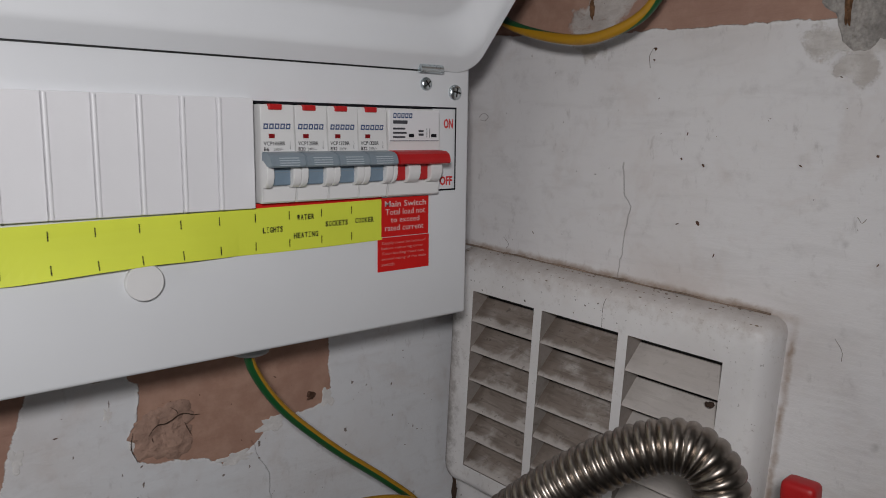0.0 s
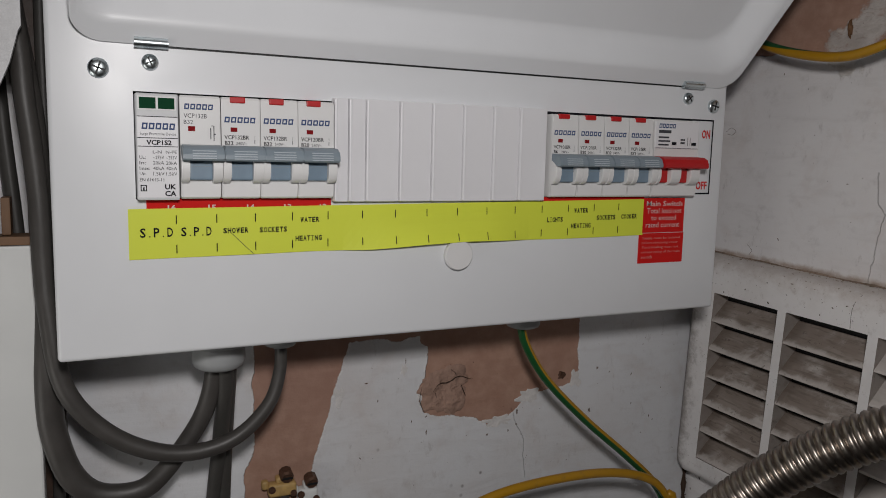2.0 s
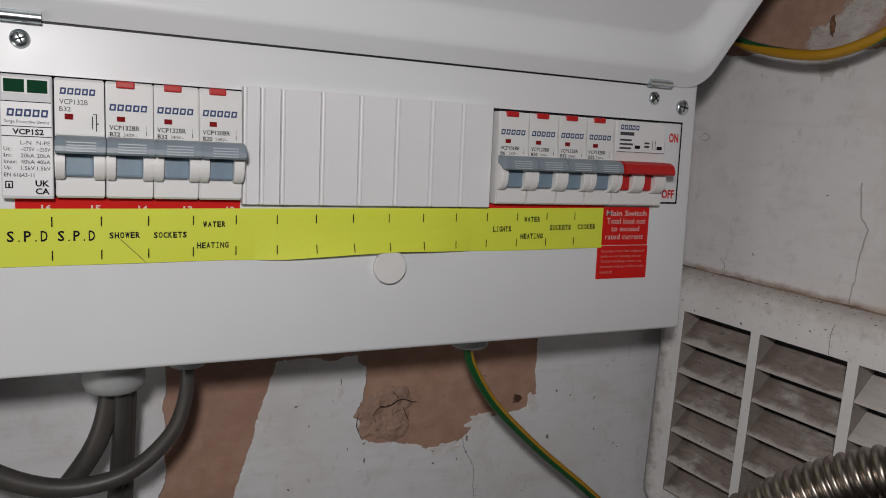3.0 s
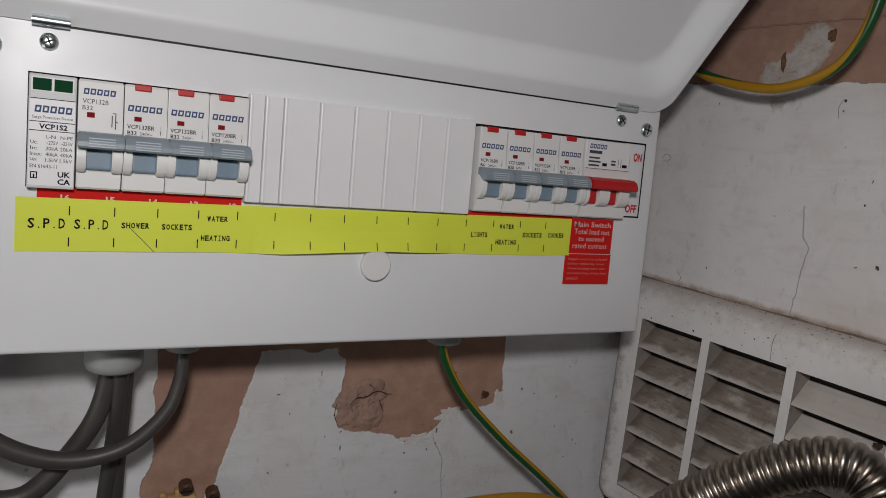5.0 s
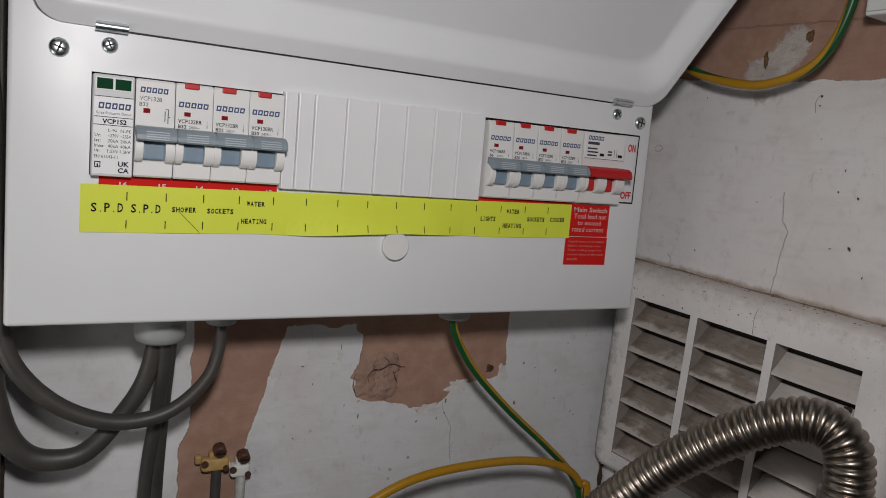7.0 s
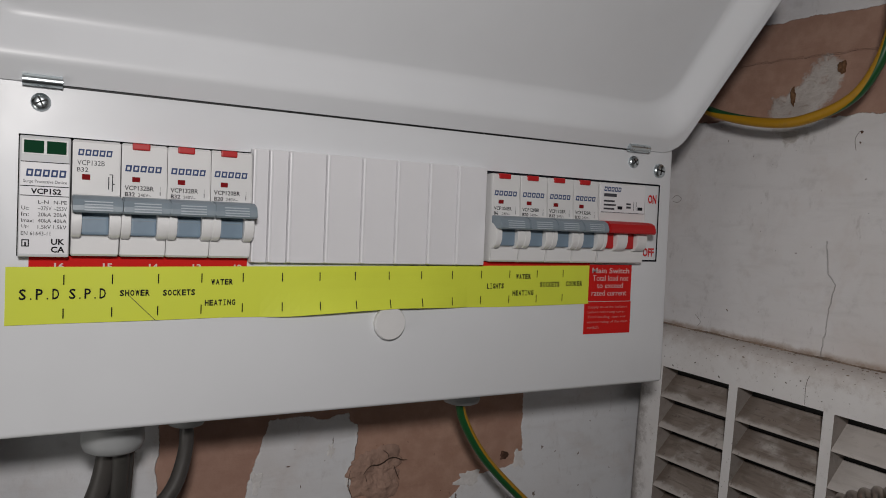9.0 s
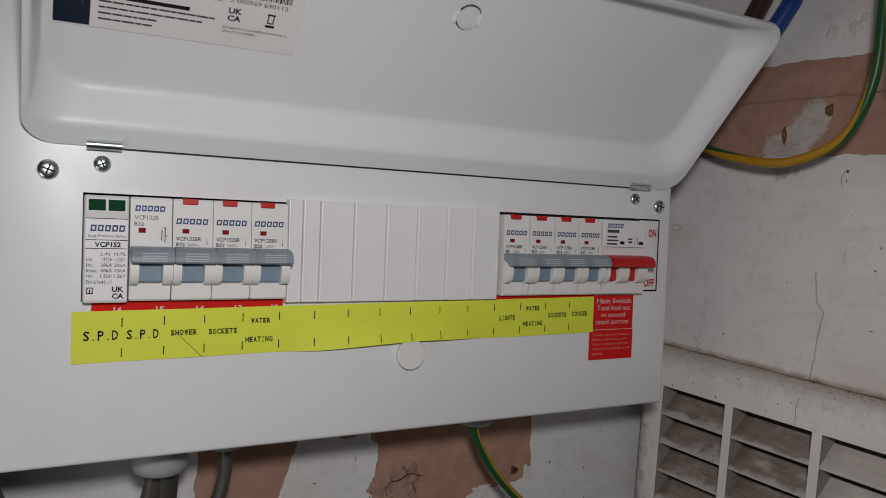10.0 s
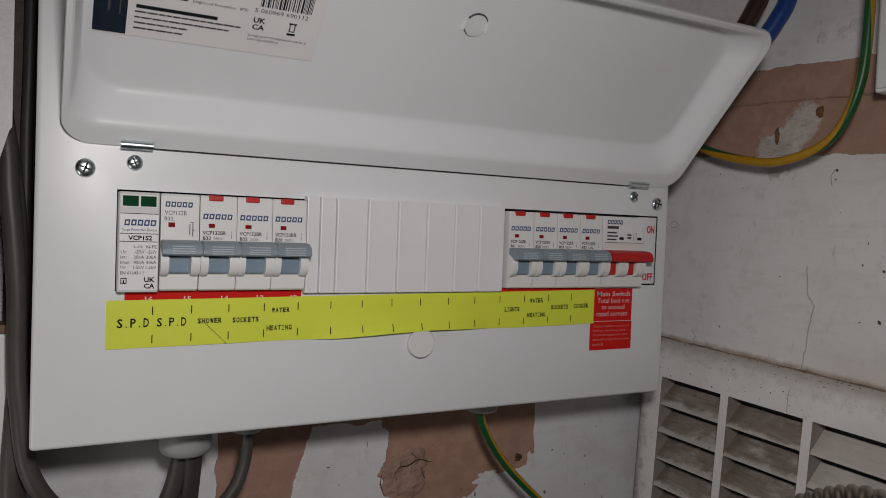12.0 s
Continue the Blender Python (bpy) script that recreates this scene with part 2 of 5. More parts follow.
def grimy_slat_material(name="grimy_slat", grime=1.0):
    """Plastic under smeared brown dust: long wiped streaks, dark clots, one end darker, a paler lower lip."""
    m = bpy.data.materials.new(name)
    m.use_nodes = True
    t = m.node_tree
    b = t.nodes["Principled BSDF"]
    co = t.nodes.new("ShaderNodeTexCoord").outputs["Object"]
    info = t.nodes.new("ShaderNodeObjectInfo")
    sep = t.nodes.new("ShaderNodeSeparateXYZ")
    t.links.new(co, sep.inputs[0])
    shift = t.nodes.new("ShaderNodeVectorMath")
    shift.operation = "ADD"
    t.links.new(co, shift.inputs[0])
    t.links.new(info.outputs["Random"], shift.inputs[1])
    warp = t.nodes.new("ShaderNodeMapping")
    warp.inputs["Scale"].default_value = (0.16, 1.0, 1.0)
    t.links.new(shift.outputs[0], warp.inputs["Vector"])
    v = shift.outputs[0]
    streak = noise_node(t, warp.outputs[0], 300, 3, 0.55, 1.2)
    broad = noise_node(t, warp.outputs[0], 110, 3, 0.6, 0.6)
    blot, clot = noise_node(t, v, 60, 4, 0.6, 0.3), noise_node(t, v, 230, 4, 0.7, 0.4)
    col = mix_color(t, math_node(t, "MULTIPLY", ramp(t, blot, 0.12, 0.52), 0.90 * grime), (0.68, 0.64, 0.61), (0.21, 0.165, 0.135))
    col = mix_color(t, math_node(t, "MULTIPLY", ramp(t, broad, 0.48, 0.66), 0.35 * grime), col, (0.42, 0.37, 0.33))
    col = mix_color(t, math_node(t, "MULTIPLY", ramp(t, streak, 0.46, 0.70), 0.50 * grime), col, (0.12, 0.095, 0.075))
    z = math_node(t, "ADD", sep.outputs[2], math_node(t, "MULTIPLY", math_node(t, "SUBTRACT", blot, 0.5), 0.010))
    x = math_node(t, "ADD", sep.outputs[0], math_node(t, "MULTIPLY", math_node(t, "SUBTRACT", blot, 0.5), 0.030))
    col = mix_color(t, math_node(t, "MULTIPLY", ramp(t, x, 0.001, 0.013, 1, 0), 0.75 * grime), col, (0.13, 0.10, 0.08))
    col = mix_color(t, ramp(t, z, 0.0012, 0.0042, 0.80, 0.0), col, (0.56, 0.52, 0.49))
    col = mix_color(t, math_node(t, "MULTIPLY", ramp(t, clot, 0.60, 0.68), 0.6 * grime), col, (0.09, 0.07, 0.06))
    t.links.new(col, b.inputs["Base Color"])
    b.inputs["Roughness"].default_value = 0.7
    add_bump(t, b, streak, 0.3, 0.0004)
    return m


ENAMEL = material("white_enamel", (0.752, 0.765, 0.785), 0.345, 0, 0.03, 30)
PLASTIC = material("white_plastic", (0.76, 0.755, 0.75), 0.42, 0, 0.04, 60, 0.05, 1200)
BLANK = material("blank_plastic", (0.785, 0.78, 0.80), 0.38, 0, 0.03, 60, 0.04, 900)
PALE = material("pale_grey_plastic", (0.62, 0.63, 0.64), 0.45, 0, 0.05, 80)
TOGGLE = material("grey_toggle", (0.23, 0.28, 0.32), 0.42, 0, 0.10, 200)
WINDOW = material("blue_grey_toggle", (0.20, 0.275, 0.35), 0.38, 0, 0.10, 150)
RED = material("red_plastic", (0.50, 0.010, 0.012), 0.45, 0, 0.08, 200)
DARKRED = material("dark_red_window", (0.22, 0.008, 0.010), 0.8)
GREEN = material("green_indicator", (0.004, 0.05, 0.02), 0.8)
# black that stands for the shade in gaps, recesses and screw slots
BLACK = material("black_gap_shade", (0.012, 0.012, 0.013), 0.6)
INK = material("black_ink", (0.012, 0.012, 0.016), 0.9)
GREYINK = material("grey_ink", (0.07, 0.07, 0.08), 0.9)
BLUEINK = material("blue_ink", (0.06, 0.09, 0.20), 0.8)
YELLOW = material("yellow_label", (0.72, 0.79, 0.060), 0.6, 0, 0.05, 40, 0.06, 60)
REDLABEL = material("red_label", (0.62, 0.016, 0.014), 0.8, 0, 0.06, 120)
WHITEINK = material("white_ink", (0.66, 0.52, 0.50), 0.6)
PINKINK = material("pink_ink", (0.58, 0.24, 0.21), 0.6)
REDINK = material("red_ink", (0.60, 0.02, 0.02), 0.6)
PAPER = material("sticker_paper", (0.74, 0.71, 0.72), 0.5, 0, 0.04, 60)
NAVY = material("navy_print", (0.012, 0.018, 0.035), 0.4)
ZINC = material("zinc_screw", (0.62, 0.68, 0.70), 0.28, 1.0, 0.2, 500)
STEEL = material("stainless_steel", (0.33, 0.288, 0.25), 0.34, 1.0, 0.25, 350, 0.05, 700)
PIPE = material("dull_steel_pipe", (0.38, 0.35, 0.32), 0.36, 1.0, 0.3, 200)
GREYPVC = material("grey_cable_sheath", (0.060, 0.055, 0.051), 0.45, 0, 0.22, 90, 0.1, 300)
DARKPVC = material("dark_cable_sheath", (0.055, 0.052, 0.048), 0.48, 0, 0.25, 90, 0.1, 300)
BROWNPVC = material("brown_cable_sheath", (0.045, 0.022, 0.014), 0.4, 0, 0.2, 120)
BLUEPVC = material("blue_cable_sheath", (0.012, 0.052, 0.25), 0.38, 0, 0.15, 120)
GLAND = material("gland_plastic", (0.35, 0.36, 0.365), 0.5, 0, 0.10, 60)
CREAM = material("cream_terminal", (0.52, 0.34, 0.13), 0.5, 0, 0.25, 200)
RUST = material("rusty_screw", (0.14, 0.075, 0.05), 0.55, 0.6, 0.4, 500, 0.4, 700)
SCUFF = material("dark_scuff", (0.25, 0.21, 0.19), 0.9, 0, 0.4, 900)
RUSTY = material("rust_stain", (0.22, 0.12, 0.065), 0.85, 0, 0.55, 500, 0.5, 700)
WOOD = material("brown_wood", (0.21, 0.115, 0.06), 0.6, 0, 0.35, 60, 0.3, 200)
DARKWOOD = material("dark_stained_wood", (0.055, 0.030, 0.019), 0.6, 0, 0.65, 70, 0.9, 160)
BOXWHITE = material("white_box_plastic", (0.74, 0.75, 0.74), 0.45, 0, 0.05, 40)
ROOM = material("room_paint", (0.13, 0.12, 0.11), 0.8, 0, 0.10, 12, 0.2, 80)
FLOORING = material("floor_boards", (0.16, 0.11, 0.08), 0.7, 0, 0.3, 20, 0.2, 80)
CRATER = material("broken_plaster", (0.40, 0.262, 0.205), 0.9, 0, 0.28, 160, 1.0, 420)
FILLER = material("rough_filler", (0.41, 0.385, 0.36), 0.9, 0, 0.45, 420, 1.0, 500)
FLAKE = material("loose_paint", (0.72, 0.70, 0.69), 0.7, 0, 0.2, 200, 0.5, 400)
YELLOWTAG = material("yellow_tag", (0.55, 0.36, 0.02), 0.45, 0, 0.3, 200)
EARTH = striped_cable()
VENT = vent_paint_material()
LINER = dirty_vent_material("grimy_opening", (0.34, 0.31, 0.285), 0.9)
SLAT = grimy_slat_material()
PALESLAT = grimy_slat_material("dusty_slat", 0.25)

BACKWALL = wall_material(
    "back_wall_paint", (0.71, 0.72, 0.745),
    [[(0.1055, 1.20), (0.1095, 1.20), (0.1625, 1.372), (0.1665, 1.45), (0.1055, 1.45)],
     [(0.1015, 1.20), (0.1390, 1.20), (0.1410, 1.309), (0.1065, 1.322), (0.0992, 1.3055)],
     [(0.2190, 1.3300), (0.3385, 1.3362), (0.3418, 1.352), (0.3390, 1.45), (0.2195, 1.45)],
     [(0.2140, 1.3385), (0.2181, 1.3294), (0.2350, 1.3280), (0.2350, 1.3570), (0.2205, 1.3580), (0.2152, 1.3485)],
     [(0.2181, 1.3296), (0.2600, 1.3212), (0.2600, 1.345), (0.2181, 1.345)],
     [(0.2570, 1.3225), (0.2670, 1.3135), (0.2735, 1.3145), (0.2899, 1.3249), (0.2997, 1.3348), (0.2997, 1.345), (0.2570, 1.345)],
     [(0.150, 1.3822), (0.225, 1.3822), (0.225, 1.45), (0.150, 1.45)],
     [(0.157, 1.352), (0.1610, 1.3655), (0.1640, 1.3750), (0.174, 1.3835), (0.157, 1.3835)],
     [(0.2205, 1.3580), (0.2205, 1.3835), (0.2040, 1.3835), (0.2145, 1.3780)]],
    [], [([(0.285, 1.325), (0.297, 1.30), (0.299, 1.27)], 0.0003)], 55, wobble=0.008)
RIGHTWALL = wall_material(
    "right_wall_paint", (0.755, 0.738, 0.740),
    [[(-0.02, 1.580), (0.135, 1.573), (0.42, 1.567), (0.42, 1.625), (0.165, 1.634), (-0.02, 1.640)]],
    [[(0.092, 1.566), (0.104, 1.557), (0.116, 1.562), (0.139, 1.596), (0.137, 1.606), (0.126, 1.609), (0.093, 1.587)],
     [(0.2295, 1.5674), (0.2320, 1.5537), (0.2350, 1.5520), (0.2900, 1.5520), (0.2900, 1.5700)], [(0.2440, 1.5560), (0.2470, 1.5460), (0.2525, 1.5408), (0.2596, 1.5393), (0.2640, 1.5440), (0.2660, 1.5560)]],
    [([(0.133, 1.497), (0.134, 1.480), (0.139, 1.472), (0.136, 1.455), (0.135, 1.44), (0.132, 1.424)], 0.0004),
     ([(0.0, 1.615), (0.09, 1.612), (0.30, 1.606)], 0.0006)], 30,
    stains=(((0.0, 1.4345), (0.238, 1.4222), 0.0038), ((0.2385, 1.416), (0.2320, 1.30), 0.003)))

# ---------------------------------------------------------------- mesh helpers


def mesh_of(bm, name, mat, smooth=False):
    me = bpy.data.meshes.new(name)
    bmesh.ops.recalc_face_normals(bm, faces=bm.faces)
    bm.to_mesh(me)
    bm.free()
    me.materials.append(mat)
    if smooth:
        for p in me.polygons:
            p.use_smooth = True
        me.set_sharp_from_angle(angle=radians(50))
    return me


def part(name, bm, mat, parent=None, label="", smooth=False, at=None):
    ob = new(name, mesh_of(bm, name, mat, smooth))
    if parent is not None:
        ob.parent = parent
    if at is not None:
        ob.matrix_basis = at
    if label:
        ob["label"] = label
    return ob


def thing(name, m, label, category, group="", kind=""):
    ob = new(name)
    ob.empty_display_size = 0.02
    ob.matrix_basis = m
    return tagged(ob, label, category, group, kind)


def box(x0, x1, y0, y1, z0, z1, bevel=0.0, segments=2, bm=None):
    own = bmesh.new()
    bmesh.ops.create_cube(own, size=1)
    for v in own.verts:
        v.co = Vector(((x0 + x1) / 2 + v.co.x * (x1 - x0), (y0 + y1) / 2 + v.co.y * (y1 - y0), (z0 + z1) / 2 + v.co.z * (z1 - z0)))
    if bevel:
        bmesh.ops.bevel(own, geom=own.edges[:], offset=bevel, segments=segments, affect="EDGES", profile=0.6)
    if bm is None:
        return own
    me = bpy.data.meshes.new("tmp")
    own.to_mesh(me)
    own.free()
    bm.from_mesh(me)
    bpy.data.meshes.remove(me)
    return bm


def quad(x0, x1, z0, z1, y):
    """A thin printed plate facing -y."""
    return box(x0, x1, y, y + 0.00012, z0, z1)


def spline(points, step):
    """Points along a smooth curve through the given ones."""
    p = [Vector(q) for q in points]
    p = [2 * p[0] - p[1]] + p + [2 * p[-1] - p[-2]]
    out = []
    for a, b, c, d in zip(p, p[1:], p[2:], p[3:]):
        n = max(2, int((c - b).length / step))
        for i in range(n):
            s = i / n
            out.append(0.5 * (2 * b + (c - a) * s + (2 * a - 5 * b + 4 * c - d) * s * s + (3 * b - a - 3 * c + d) * s ** 3))
    return out + [p[-2]]


def tube(points, radius, step=0.004, sides=14, flat=1.0, spin=0.0, twist=0.0):
    """A cable or hose through the points; radius may be a function of the length along it."""
    way = spline(points, step)
    bm = bmesh.new()
    uv = bm.loops.layers.uv.new("UVMap")
    up = Vector((0.3, -1, 0.2)).normalized()
    rings, dist, s = [], [], 0.0
    for i, p in enumerate(way):
        along = (way[min(i + 1, len(way) - 1)] - way[max(i - 1, 0)]).normalized()
        up = (up - along * up.dot(along)).normalized()
        side = along.cross(up)
        if i:
            s += (p - way[i - 1]).length
        r = radius(s) if callable(radius) else radius
        rings.append([bm.verts.new(p + (up * math.cos(a) * r + side * math.sin(a) * r * flat)) for a in (2 * math.pi * k / sides + spin for k in range(sides))])
        dist.append(s)
    for i in range(len(rings) - 1):
        for k in range(sides):
            f = bm.faces.new((rings[i][k], rings[i][(k + 1) % sides], rings[i + 1][(k + 1) % sides], rings[i + 1][k]))
            for loop, (u, v) in zip(f.loops, ((k, i), (k + 1, i), (k + 1, i + 1), (k, i + 1))):
                loop[uv].uv = (u / sides + twist * dist[v], dist[v])
    bm.faces.new(rings[0][::-1])
    bm.faces.new(rings[-1])
    return bm


def lathe(profile, axis="y", sides=24):
    """A turned piece; profile: (radius, height along the axis)."""
    bm = bmesh.new()
    rings = []
    for r, h in profile:
        ring = []
        for k in range(sides):
            a = 2 * math.pi * k / sides
            c, s = r * math.cos(a), r * math.sin(a)
            ring.append(bm.verts.new((c, h, s) if axis == "y" else (c, s, h)))
        rings.append(ring)
    for a, b in zip(rings, rings[1:]):
        for k in range(sides):
            bm.faces.new((a[k], a[(k + 1) % sides], b[(k + 1) % sides], b[k]))
    bm.faces.new(rings[0])
    bm.faces.new(rings[-1])
    return bm


def text_bm(body, width, height, x, z, y, shear=0.0, bold=0.0):
    """Lettering facing -y, with its lower left corner at x, z."""
    cu = bpy.data.curves.new("writing", "FONT")
    cu.body, cu.size, cu.resolution_u = body, 1.0, 2
    cu.offset = bold
    ob = bpy.data.objects.new("writing", cu)
    me = bpy.data.meshes.new_from_object(ob)
    bpy.data.objects.remove(ob)
    bm = bmesh.new()
    bm.from_mesh(me)
    bpy.data.meshes.remove(me)
    xs, ys = [v.co.x for v in bm.verts], [v.co.y for v in bm.verts]
    x0, x1, y0, y1 = min(xs), max(xs), min(ys), max(ys)
    for v in bm.verts:
        a, b = (v.co.x - x0) / (x1 - x0), (v.co.y - y0) / (y1 - y0)
        v.co = Vector((x + a * width, y, z + b * height + a * width * shear))
    return bm


def mono_bm(body, width, height, x, z, y, shear=0.0, bold=0.0):
    """Capitals of one width each, as a label printer sets them."""
    bm = bmesh.new()
    cell = width / (len(body) - 0.2)
    for k, ch in enumerate(body):
        x0 = x + k * cell
        if ch == ".":
            own = text_bm(ch, cell * 0.20, height * 0.16, x0 + cell * 0.30, z, y)
        elif ch == "I":
            own = bmesh.new()
            w = cell * 0.60
            xs, zs = (0, w * 0.40, w * 0.60, w), (0, height * 0.12, height * 0.88, height)
            g = [[own.verts.new((x0 + cell * 0.10 + a, y, z + b)) for b in zs] for a in xs]
            for i in range(3):
                for j in range(3):
                    if i == 1 or j != 1:
                        own.faces.new((g[i][j], g[i + 1][j], g[i + 1][j + 1], g[i][j + 1]))
        else:
            own = text_bm(ch, cell * 0.84, height, x0 - cell * 0.02, z, y, 0.0, bold * (2.0 if ch == "W" else 1.0))
        me = bpy.data.meshes.new("tmp")
        own.to_mesh(me)
        own.free()
        bm.from_mesh(me)
        bpy.data.meshes.remove(me)
    for v in bm.verts:
        v.co.z += (v.co.x - x) * shear
    return bm


def writing(body, width, height, x, z, y, mat, parent, shear=0.0, bold=0.0, name="lettering"):
    return part(name, text_bm(body, width, height, x, z, y, shear, bold), mat, parent)


def bars(rows, mat, parent, y, name="printed_bars"):
    """Small printed bars (x0, x1, z0, z1) in one mesh."""
    bm = bmesh.new()
    for x0, x1, z0, z1 in rows:
        vs = [bm.verts.new(p) for p in ((x0, y, z0), (x1, y, z0), (x1, y, z1), (x0, y, z1))]
        bm.faces.new(vs)
    return tagged(part(name, bm, mat, parent), kind="stuff" if len(rows) > 3 else "")


def wordmark(x0, x1, z0, z1, y, mat, parent):
    """A maker's mark as a plain row of hollow slanted blocks."""
    bm = bmesh.new()
    w, h = (x1 - x0) / 5, z1 - z0
    for i in range(5):
        a = x0 + i * w
        for b0, b1, k0, k1 in ((a, a + 0.80 * w, 0.0, 0.25), (a, a + 0.80 * w, 0.75, 1.0), (a, a + 0.22 * w, 0.25, 0.75), (a + 0.58 * w, a + 0.80 * w, 0.25, 0.75)):
            bm.faces.new([bm.verts.new((b + 0.12 * w * k, y, z0 + k * h)) for b, k in ((b0, k0), (b1, k0), (b1, k1), (b0, k1))])
    return tagged(part("maker_mark", bm, mat, parent), kind="stuff")


def rough_patch(ru, rz, height, seed, rings=14, spokes=56, ragged=0.35, pit=0.0, fall=4):
    """A lumpy plaster patch in the x-z plane, facing -y, with a ragged outline."""
    bm = bmesh.new()
    rows = []
    for i in range(rings + 1):
        row = []
        for k in range(spokes):
            a = 2 * math.pi * k / spokes
            e = 1 + ragged * noise.noise((math.cos(a) * 1.7 + seed, math.sin(a) * 1.7, seed)) + 0.4 * ragged * noise.noise((math.cos(a) * 6, math.sin(a) * 6, seed))
            s = i / rings
            x, z = ru * e * s * math.cos(a), rz * e * s * math.sin(a)
            n = 0.5 + 0.5 * noise.fractal((x * 160 + seed, z * 160, seed), 0.8, 2.1, 4)
            lift = height * (0.25 + 0.9 * n) * (1 - s ** fall) - pit * max(0.0, 0.8 - s) * (0.5 + n)
            row.append(bm.verts.new((x, 0.0006 * (s == 1) - lift * (s < 1), z)))
            if i == 0:
                break
        rows.append(row)
    for k in range(spokes):
        bm.faces.new((rows[0][0], rows[1][k], rows[1][(k + 1) % spokes]))
    for a, b in zip(rows[1:], rows[2:]):
        for k in range(spokes):
            bm.faces.new((a[k], b[k], b[(k + 1) % spokes], a[(k + 1) % spokes]))
    return bm


# ---------------------------------------------------------------- room
CORNER = Vector((0.454, 0.08, 0))
SKEW = 5.14  # degrees by which the side wall is out of square
SIDE = Matrix.Translation(CORNER) @ Matrix.Rotation(radians(-90 + SKEW), 4, "Z")  # local x along the side wall towards the viewer, local -y into the room
# local x -> (sin, -cos); local y -> out of the room


def slab(name, bm, mat, label, m=None):
    ob = part(name, bm, mat, None, "", at=m)
    return tagged(ob, label, "wall" if "wall" in name else name, kind="structure")


slab("wall_back", box(-1.30, 0.62, 0.0, 0.10, 0.0, 2.30), BACKWALL, "old white painted wall with bare brown plaster patches", Matrix.Translation((0, 0.08, 0)))
slab("wall_side", box(-0.05, 1.95, 0.0, 0.10, 0.0, 2.30), RIGHTWALL, "old white painted wall with a bare brown plaster band", SIDE)
slab("wall_left", box(-1.40, -1.30, -1.75, 0.18, 0.0, 2.30), ROOM, "plain painted wall of the cupboard")
slab("wall_front", box(-1.40, 0.75, -1.85, -1.75, 0.0, 2.30), ROOM, "plain painted wall behind the viewer")
slab("floor", box(-1.40, 0.80, -1.85, 0.20, -0.05, 0.0), FLOORING, "dark boarded floor of the cupboard")
slab("ceiling", box(-1.40, 0.80, -1.85, 0.20, 2.30, 2.36), ROOM, "plain painted ceiling")

# ---------------------------------------------------------------- consumer unit
L, R, B, T, D = 0.0048, 0.3885, 1.4068, 1.668, 0.0795
unit = thing("consumer_unit", Matrix.Identity(4), "white enamelled steel fuse box with its lid open", "fuse box")


def enclosure():
    """Folded steel box with a slot in its front for the breakers."""
    ax0, ax1, az0, az1 = 0.0387, 0.3618, 1.4793, 1.5272
    bm = bmesh.new()

    def ring(x0, x1, z0, z1, y):
        return [bm.verts.new(p) for p in ((x0, y, z0), (x1, y, z0), (x1, y, z1), (x0, y, z1))]

    outer, hole, deep, back = ring(L, R, B, T, 0), ring(ax0, ax1, az0, az1, 0), ring(ax0, ax1, az0, az1, 0.0015), ring(L, R, B, T, D)
    inner_front, inner_back = ring(L + 0.005, R - 0.005, B + 0.005, T - 0.005, 0.0015), ring(L + 0.005, R - 0.005, B + 0.005, T - 0.005, D - 0.0015)
    for a, b in ((outer, hole), (hole, deep), (deep, inner_front), (inner_front, inner_back), (outer, back)):
        for k in range(4):
            bm.faces.new((a[k], a[(k + 1) % 4], b[(k + 1) % 4], b[k]))
    bm.faces.new(back)
    bm.faces.new(inner_back)
    bmesh.ops.recalc_face_normals(bm, faces=bm.faces)
    edges = [e for e in bm.edges if all(v in outer or v in back for v in e.verts)]
    bmesh.ops.bevel(bm, geom=edges, offset=0.0020, segments=4, affect="EDGES", profile=0.5)
    return bm


part("enclosure", enclosure(), ENAMEL, unit, smooth=True)
# Thin black strip on the front stands for shade below the lid's rim
part("hinge_gap_shade", box(0.0420, 0.3560, -0.0003, 0.0004, 1.5466, 1.5474), BLACK, unit, "dark strip painted for the shaded gap under the open lid")
# Unseen black sheet inside, so gaps round the breakers come out dark
part("aperture_shade_sheet", box(0.0375, 0.3675, 0.030, 0.032, 1.476, 1.530), BLACK, unit)

HINGE = Vector((0, -0.0012, 1.5471))
TILT = 41.8
LID = Matrix.Translation(HINGE) @ Matrix.Rotation(radians(TILT), 4, "X")  # local z up the lid, local -y its inner side


